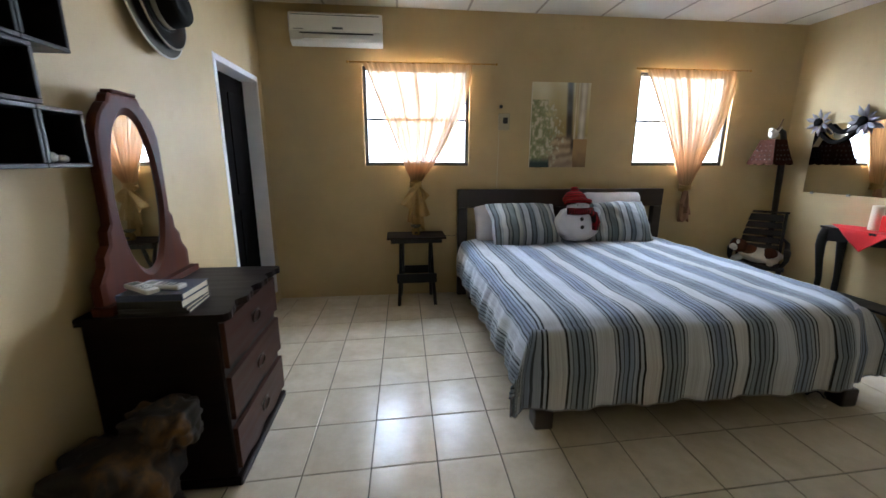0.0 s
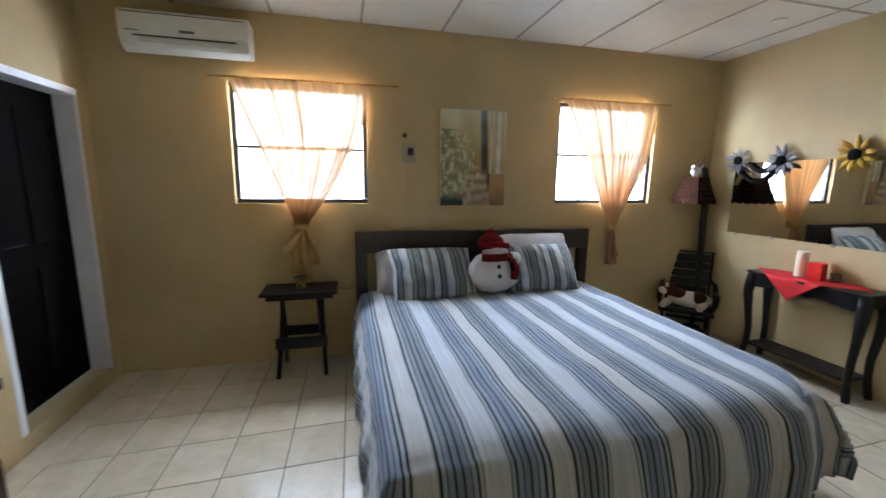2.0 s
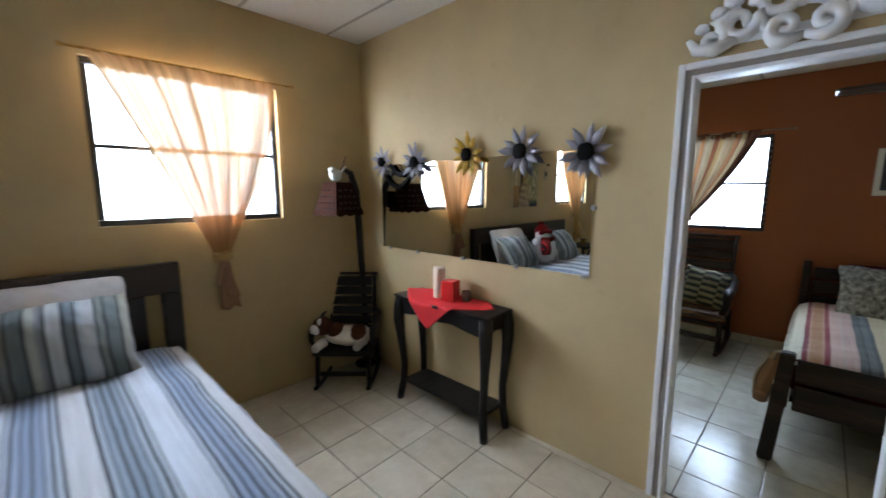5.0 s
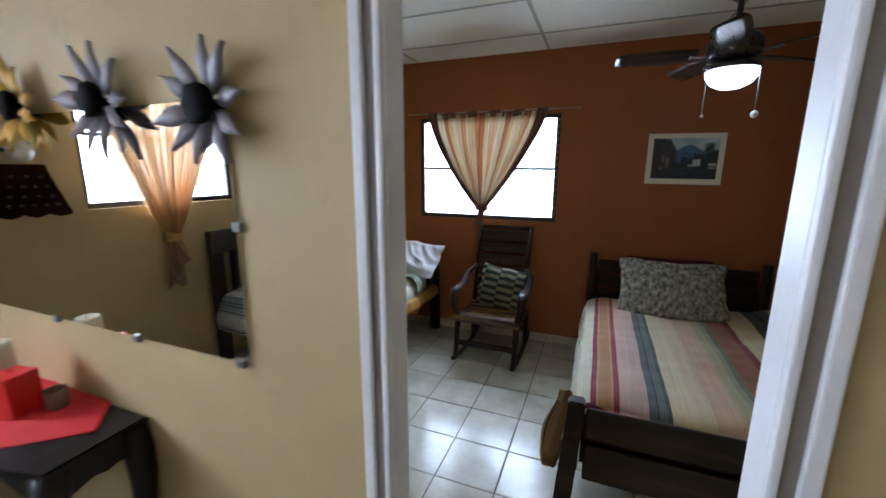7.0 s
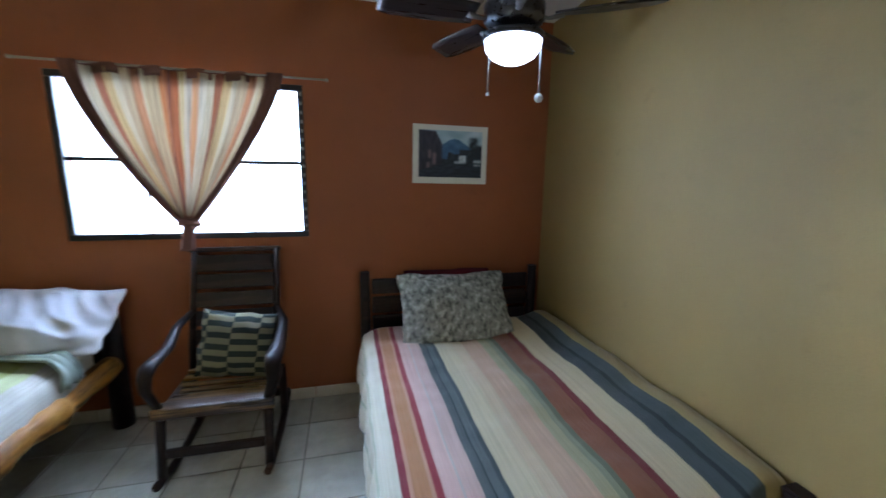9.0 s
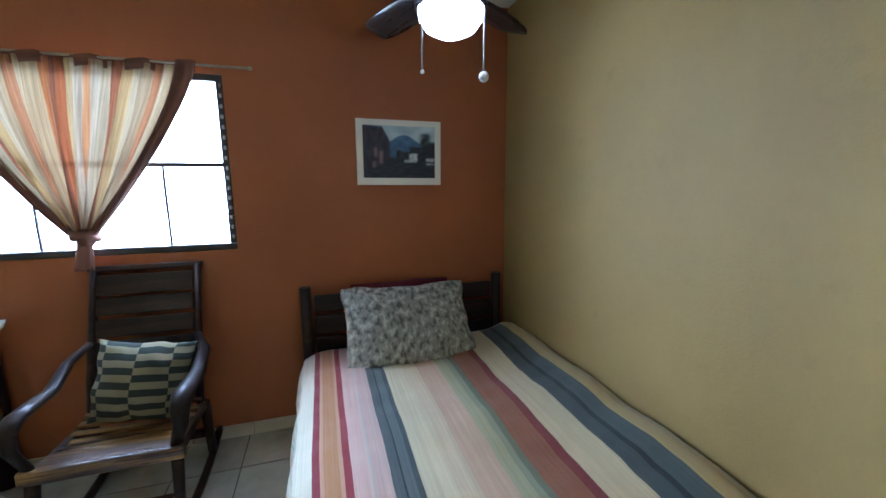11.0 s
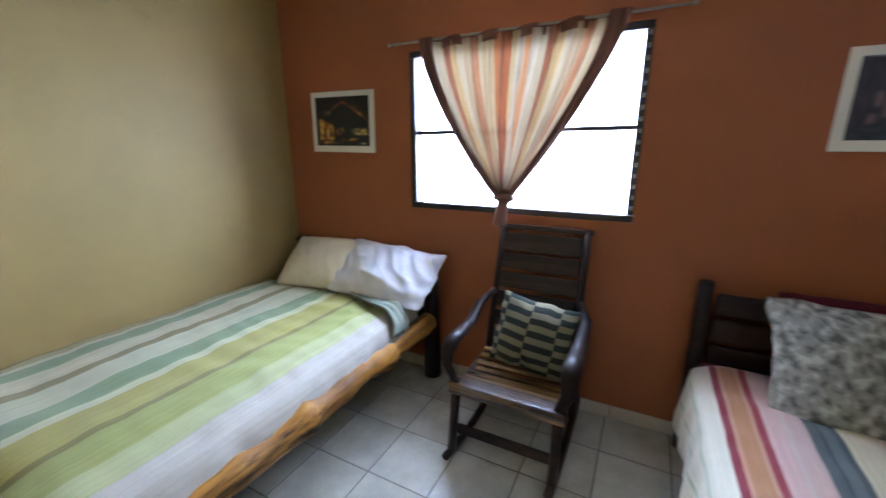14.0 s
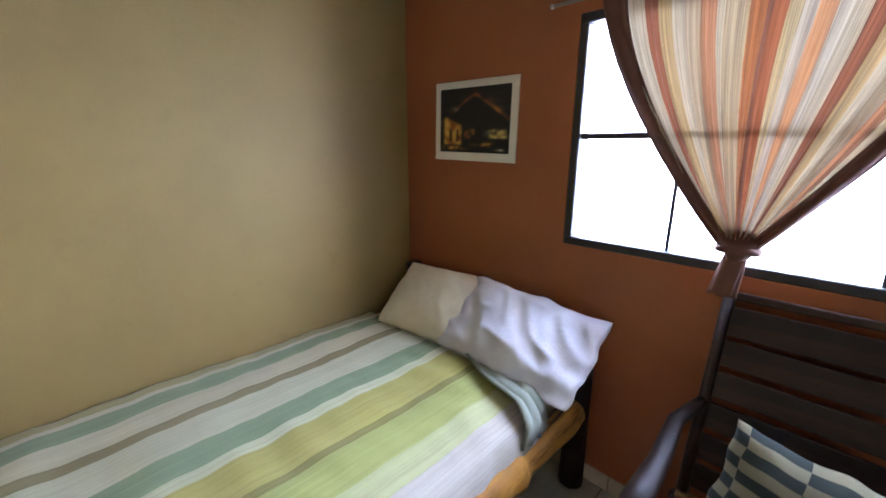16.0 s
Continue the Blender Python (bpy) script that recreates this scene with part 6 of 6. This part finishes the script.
for s in (-1, 1):
    for (cy, cz), r, tn, st, tail in (
            ((0.085, 0.055), 0.072, 1.25, math.pi / 2, [(-0.012, 0.01, 0.16), (-0.012, 0.04, 0.14)]),
            ((0.19, 0.0), 0.062, 1.2, math.pi * 0.9, [(-0.012, 0.10, -0.07), (-0.012, 0.115, -0.04)]),
            ((0.275, -0.045), 0.05, 1.2, math.pi / 2, [(-0.012, 0.2, 0.06), (-0.012, 0.24, 0.02)]),
            ((0.055, -0.055), 0.05, 1.1, -math.pi / 2, [(-0.012, 0.0, -0.09), (-0.012, 0.03, -0.10)])):
        tl = [(x, y * s, z) for x, y, z in tail]
        part("scroll", spiral((cy * s, cz), r, tn, st if s > 0 else math.pi - st, 1 * s, tl), M_WHITE, cr)
    part("leaf", bm_tube(bmesh.new(), [(-0.012, s * 0.20, -0.055), (-0.014, s * 0.27, -0.085), (-0.014, s * 0.33, -0.072), (-0.012, s * 0.36, -0.03)], [0.028, 0.036, 0.032, 0.016], 10, 0.7), M_WHITE, cr)
    part("leaf", bm_tube(bmesh.new(), [(-0.012, 0.0, 0.09), (-0.014, s * 0.03, 0.15), (-0.012, s * 0.015, 0.21)], [0.03, 0.036, 0.012], 10, 0.7), M_WHITE, cr)
    for by, bz, br_ in ((0.145, 0.065, 0.026), (0.215, 0.085, 0.034), (0.26, 0.05, 0.03), (0.17, 0.115, 0.034), (0.12, 0.15, 0.034), (0.06, 0.175, 0.034), (0.315, 0.005, 0.026), (0.02, 0.03, 0.03)):
        part("lobe", bm_blob(bmesh.new(), (-0.012, s * by, bz), (0.02, br_, br_ * 0.85), 3, 0.15), M_WHITE, cr)
part("backing", boxed((-0.006, -0.30, -0.075), (0.004, 0.30, -0.045), 0.002), M_WHITE, cr)

# ---------------------------------------------------------------- small room: curtain, pictures, fan
rod("curtain_rod", (EX - 0.04, -1.12, 2.048), (EX - 0.04, -2.62, 2.040), plain("dull_cream_paint", "8d8474", 0.5, var=0.1), "thin pale curtain rod over the window", 0.006)
M_STRIPE3 = stripes("striped_cotton_curtain", 0.56, [
    (0.07, "b26f42"), (0.09, "bda27a"), (0.04, "c9b48e"), (0.07, "b87f58"), (0.08, "bba07c"), (0.05, "c6b291"), (0.06, "c2a06c"), (0.07, "9c5f42"),
    (0.06, "c4b08e"), (0.05, "c8b699"), (0.07, "c98f60"), (0.05, "cbb89c"), (0.06, "c3a878"), (0.05, "a8633f"), (0.02, "8c5a48")], fine=0.6, sheer=0.024, holes=0.026)
M_HEM = plain("brown_curtain_hem", "6a4638", 0.9, var=0.25, scale=30, bumps=0.3)
tied_curtain("curtain", -2.38, -1.34, 2.03, -1.84, 1.215, 1.075, EX - 0.045, 1, (M_STRIPE3, M_HEM, M_HEM), "striped cotton curtain with brown hems knotted to a point", 1.0, bulge=(1.32, 1.5), pleats=11, tailw=0.035, heading=0.05, seed=3.0)


def print_on_wall(name, y, z, w, h, paint, label, tilt):
    p = thing(name, pose(EX - 0.001, y, z, 0, 0, -90) @ pose(0, 0, 0, 0, tilt, 0), label, "picture", "pictures on the rust wall")
    part("mount", boxed((-w / 2, -0.006, -h / 2), (w / 2, 0.0, h / 2), 0.001), plain("cream_mount_card", "d3cfc2", 0.6, var=0.05), p, "cream card border")
    bm, mt = artwork(name, w - 0.075, h - 0.075, paint, 96, 72)
    part("print", bm, mt, p).location = (0, -0.0075, 0.004)


print_on_wall("volcano_picture", -3.397, 1.635, 0.505, 0.375, volcano_day, "print of a street and blue volcano in a cream border", 0.5)
print_on_wall("night_picture", -0.69, 1.64, 0.525, 0.385, volcano_night, "dark print of a volcano at night in a cream border", 1.0)

fan = thing("ceiling_fan", pose(1.86, -3.41, -0.035), "dark ceiling fan with a lit glass bowl and pull chains", "ceiling fan")
M_FANMETAL = plain("brushed_fan_metal", "4a474a", 0.3, 0.8, var=0.15)
part("canopy", bm_lathe(bmesh.new(), [(0.03, 2.42), (0.06, 2.44), (0.07, 2.49), (0.07, 2.538)], 24), M_FANMETAL, fan)
part("downrod", bm_tube(bmesh.new(), [(0, 0, 2.25), (0, 0, 2.43)], 0.014, 10), M_FANMETAL, fan)
part("motor", bm_lathe(bmesh.new(), [(0.05, 2.13), (0.10, 2.138), (0.125, 2.165), (0.125, 2.22), (0.10, 2.255), (0.03, 2.275)], 32), M_FANMETAL, fan)
part("light_ring", bm_lathe(bmesh.new(), [(0.118, 2.0895), (0.128, 2.093), (0.128, 2.112), (0.07, 2.129)], 32), M_FANMETAL, fan)
M_BOWL = glow("lit_glass_bowl", (0.80, 0.88, 1.0, 1), 5.0)
part("bowl", bm_lathe(bmesh.new(), [(0.004, 1.998), (0.05, 2.004), (0.09, 2.024), (0.114, 2.056), (0.118, 2.089)], 32), M_BOWL, fan, "glowing frosted glass bowl")
M_BLADE = wood("dark_fan_blade", "1c1614", "2e2420", 0.3, 0)
bm = bmesh.new()
bm_sheet(bm, 10, 4, lambda u, v: (0.17 + 0.39 * u, (v - 0.5) * (0.10 + 0.05 * math.sin(math.pi * min(1, u * 0.75 + 0.1))) * (1 if u < 0.95 else 0.75), 0.03 * (v - 0.5)))
first = None
for k in range(5):
    arm = part("blade_arm", bm_tube(bmesh.new(), [(0.10, 0, 0), (0.14, 0.0, -0.014), (0.20, 0, -0.006)], [0.014, 0.012, 0.02], 8, 0.5), M_STEEL, fan)
    arm.matrix_local = pose(0, 0, 2.175, 0, 0, 72 * k + 20)
    if first is None:
        first = part("blade", bm, M_BLADE, fan)
        b_ = first
    else:
        b_ = new("blade", first.data)
        b_.parent = fan
    solid(b_, 0.006)
    b_.matrix_local = pose(0, 0, 2.175, 0, 0, 72 * k + 20)
for y, l, tip in ((0.115, 0.205, 0.007), (-0.115, 0.195, 0.018)):
    c = part("pull_chain", bm_tube(bmesh.new(), [(-0.03, y, 2.10), (-0.03, y, 2.10 - l * 0.5), (-0.03, y, 2.10 - l - 0.02)], 0.0035, 6), M_STEEL, fan)
    part("pull_knob", bm_blob(bmesh.new(), (-0.03, y, 2.10 - l - 0.02 - tip), (tip, tip, tip * 1.1), 2), M_WHITE, c)

# folded sheet edge by the pillows, tile skirting, slippers under the bed edge
def sheet_edge(u, v):
    y = -1.46 + 0.76 * u
    drop = max(0.0, -1.345 - y) * 1.1
    return (2.25 + 0.27 * u + 0.15 * v + 0.012 * math.sin(11 * u + 3 * v), max(y, -1.40), 0.608 - drop + 0.010 * math.sin(16 * v + 3 * u) - 0.004 * v)


solid(solo("folded_sheet", bm_sheet(bmesh.new(), 30, 12, sheet_edge), M_TEALCLOTH, "sage green sheet folded back below the pillows", "sheet"), 0.012, 1.0)
bm = bmesh.new()
for y0 in [-4.06 + 0.316 * k for k in range(13)]:
    y1 = min(y0 + 0.312, N2 - 0.004)
    if y1 - y0 > 0.02:
        bm_box(bm, (EX - 0.010, y0, 0.0005), (EX - 0.0005, y1, 0.078), 0.002)
structure("baseboard", bm, M_TILE_1, "cream ceramic tile skirting", "baseboard")
bs = thing("blanket_end", pose(0.97, -2.725, 0), "bunched brown striped cloth hanging beside the bed's foot post", "cloth")
M_BUNCH = stripes("brown_striped_cloth", 0.12, [(3, "8a6a4c"), (0.6, "4a3a30"), (2, "9c8a68"), (0.8, "5d5148"), (2.4, "7c5c40")], fine=0.3)
bm = bmesh.new()


def bunch(u, v):
    q = 2 * math.pi * u
    c = Vector((-0.05 + 0.20 * v, 0.02 - 0.045 * v, 0.275 + 0.20 * v ** 0.8))
    r = 0.052 * (0.75 + 0.35 * math.sin(math.pi * min(1.0, v * 1.15))) * (1 + 0.12 * math.sin(5 * q + 4 * v))
    return c + Vector((0.75 * r * math.sin(q), r * math.cos(q), 0.55 * r * math.sin(q)))


part("fold", bm_sheet(bm, 28, 14, bunch, lambda u, v: (u * 0.3, v * 0.3)), M_BUNCH, bs)
part("end_face", bm_blob(bmesh.new(), (-0.052, 0.02, 0.272), (0.018, 0.036, 0.032), 3, 0.3), plain("tan_cloth_end", "7c5c40", 0.9), bs)

M_SOLE = plain("pale_rubber_sole", "b5aa98", 0.7, var=0.12)
for x, y, r in ((-1.72, -2.08, 62), (-1.60, -2.02, 50)):
    sn = thing("sandal", pose(x, y, 0, 0, 0, r), "pale rubber sandal lying under the foot of the bed", "sandal", "sandals under the bed")
    bm = bmesh.new()
    ring = [(0.125 * math.cos(q), (0.043 - 0.010 * math.cos(q)) * math.sin(q)) for q in [2 * math.pi * k / 24 for k in range(24)]]
    lo, hi = [bm.verts.new((p, q, 0.0005)) for p, q in ring], [bm.verts.new((p, q, 0.02)) for p, q in ring]
    bm.faces.new(lo[::-1])
    bm.faces.new(hi)
    for k in range(24):
        bm.faces.new((lo[k], lo[(k + 1) % 24], hi[(k + 1) % 24], hi[k]))
    part("sole", bm, M_SOLE, sn)
    part("strap", bm_tube(bmesh.new(), [(-0.03, -0.042 + 0.084 * k / 8, 0.02 + 0.035 * math.sin(math.pi * k / 8)) for k in range(9)], 0.016, 8, 0.25), M_DARKPLASTIC, sn, "dark strap")

solo("ceiling_disc", bm_lathe(bmesh.new(), [(0.05, H1 - 0.012), (0.055, H1 - 0.010), (0.055, H1 - 0.0005)], 28, (-0.515, -0.888, 0)), M_PANEL, "round white cover plate on the ceiling", "cover plate")


# ---------------------------------------------------------------- floors, laid tile by tile
floor = structure("floor", boxed((WX - 0.15, SY - 0.15, -0.06), (EX + 0.15, 0.15, -0.003)), M_GROUT, "grouted bed under glazed floor tiles", "floor")


def tile_mesh(name, a, b, gap, mat):
    """One tile on the cell a, b, with eased edges."""
    bm = bmesh.new()
    la, lb = a.length, b.length
    ring = []
    for inset, z in ((gap / 2, -0.003), (gap / 2, -0.0008), (gap / 2 + 0.003, 0.0)):
        u, v = inset / la, inset / lb
        ring.append([bm.verts.new((*(a * s + b * t), z)) for s, t in ((u, v), (1 - u, v), (1 - u, 1 - v), (u, 1 - v))])
    for r0, r1 in zip(ring, ring[1:]):
        for k in range(4):
            bm.faces.new((r0[k], r0[(k + 1) % 4], r1[(k + 1) % 4], r1[k]))
    bm.faces.new(ring[-1])
    me = bpy.data.meshes.new(name)
    bm.to_mesh(me)
    bm.free()
    me.materials.append(mat)
    return me


def lay_tiles(origin, a, b, x0, x1, y0, y1, mat, near):
    a, b, o = Vector(a), Vector(b), Vector(origin)
    whole = tile_mesh("tile", a, b, 0.006, mat)
    rest = bmesh.new()
    for i in range(-24, 26):
        for j in range(-24, 26):
            p = o + a * i + b * j
            q = p + a + b
            if q.x < x0 + 0.01 or p.x > x1 - 0.01 or q.y < y0 + 0.01 or p.y > y1 - 0.01:
                continue
            if p.x >= x0 and q.x <= x1 and p.y >= y0 and q.y <= y1 and near(p):
                t = new("tile", whole)
                t.location = (p.x, p.y, 0.0)
                t.parent = floor
            else:
                c0, c1 = Vector((max(p.x, x0), max(p.y, y0))), Vector((min(q.x, x1), min(q.y, y1)))
                if c1.x - c0.x > 0.012 and c1.y - c0.y > 0.012:
                    bm_box(rest, (c0.x + 0.003, c0.y + 0.003, -0.003), (c1.x - 0.003, c1.y - 0.003, 0.0))
    tagged(part("cut_tiles", rest, mat, floor, "cut tiles along the walls"), kind="stuff")


lay_tiles((-0.336, -1.214), (0.3025, 0.0109), (0.0041, 0.3356), WX, 0.055, SY, 0.0, M_TILE_1, lambda p: p.y > -4.2)
lay_tiles((2.503, -2.46), (0.316, 0.0), (0.0, 0.316), 0.065, EX, S2, N2, M_TILE_2, lambda p: True)
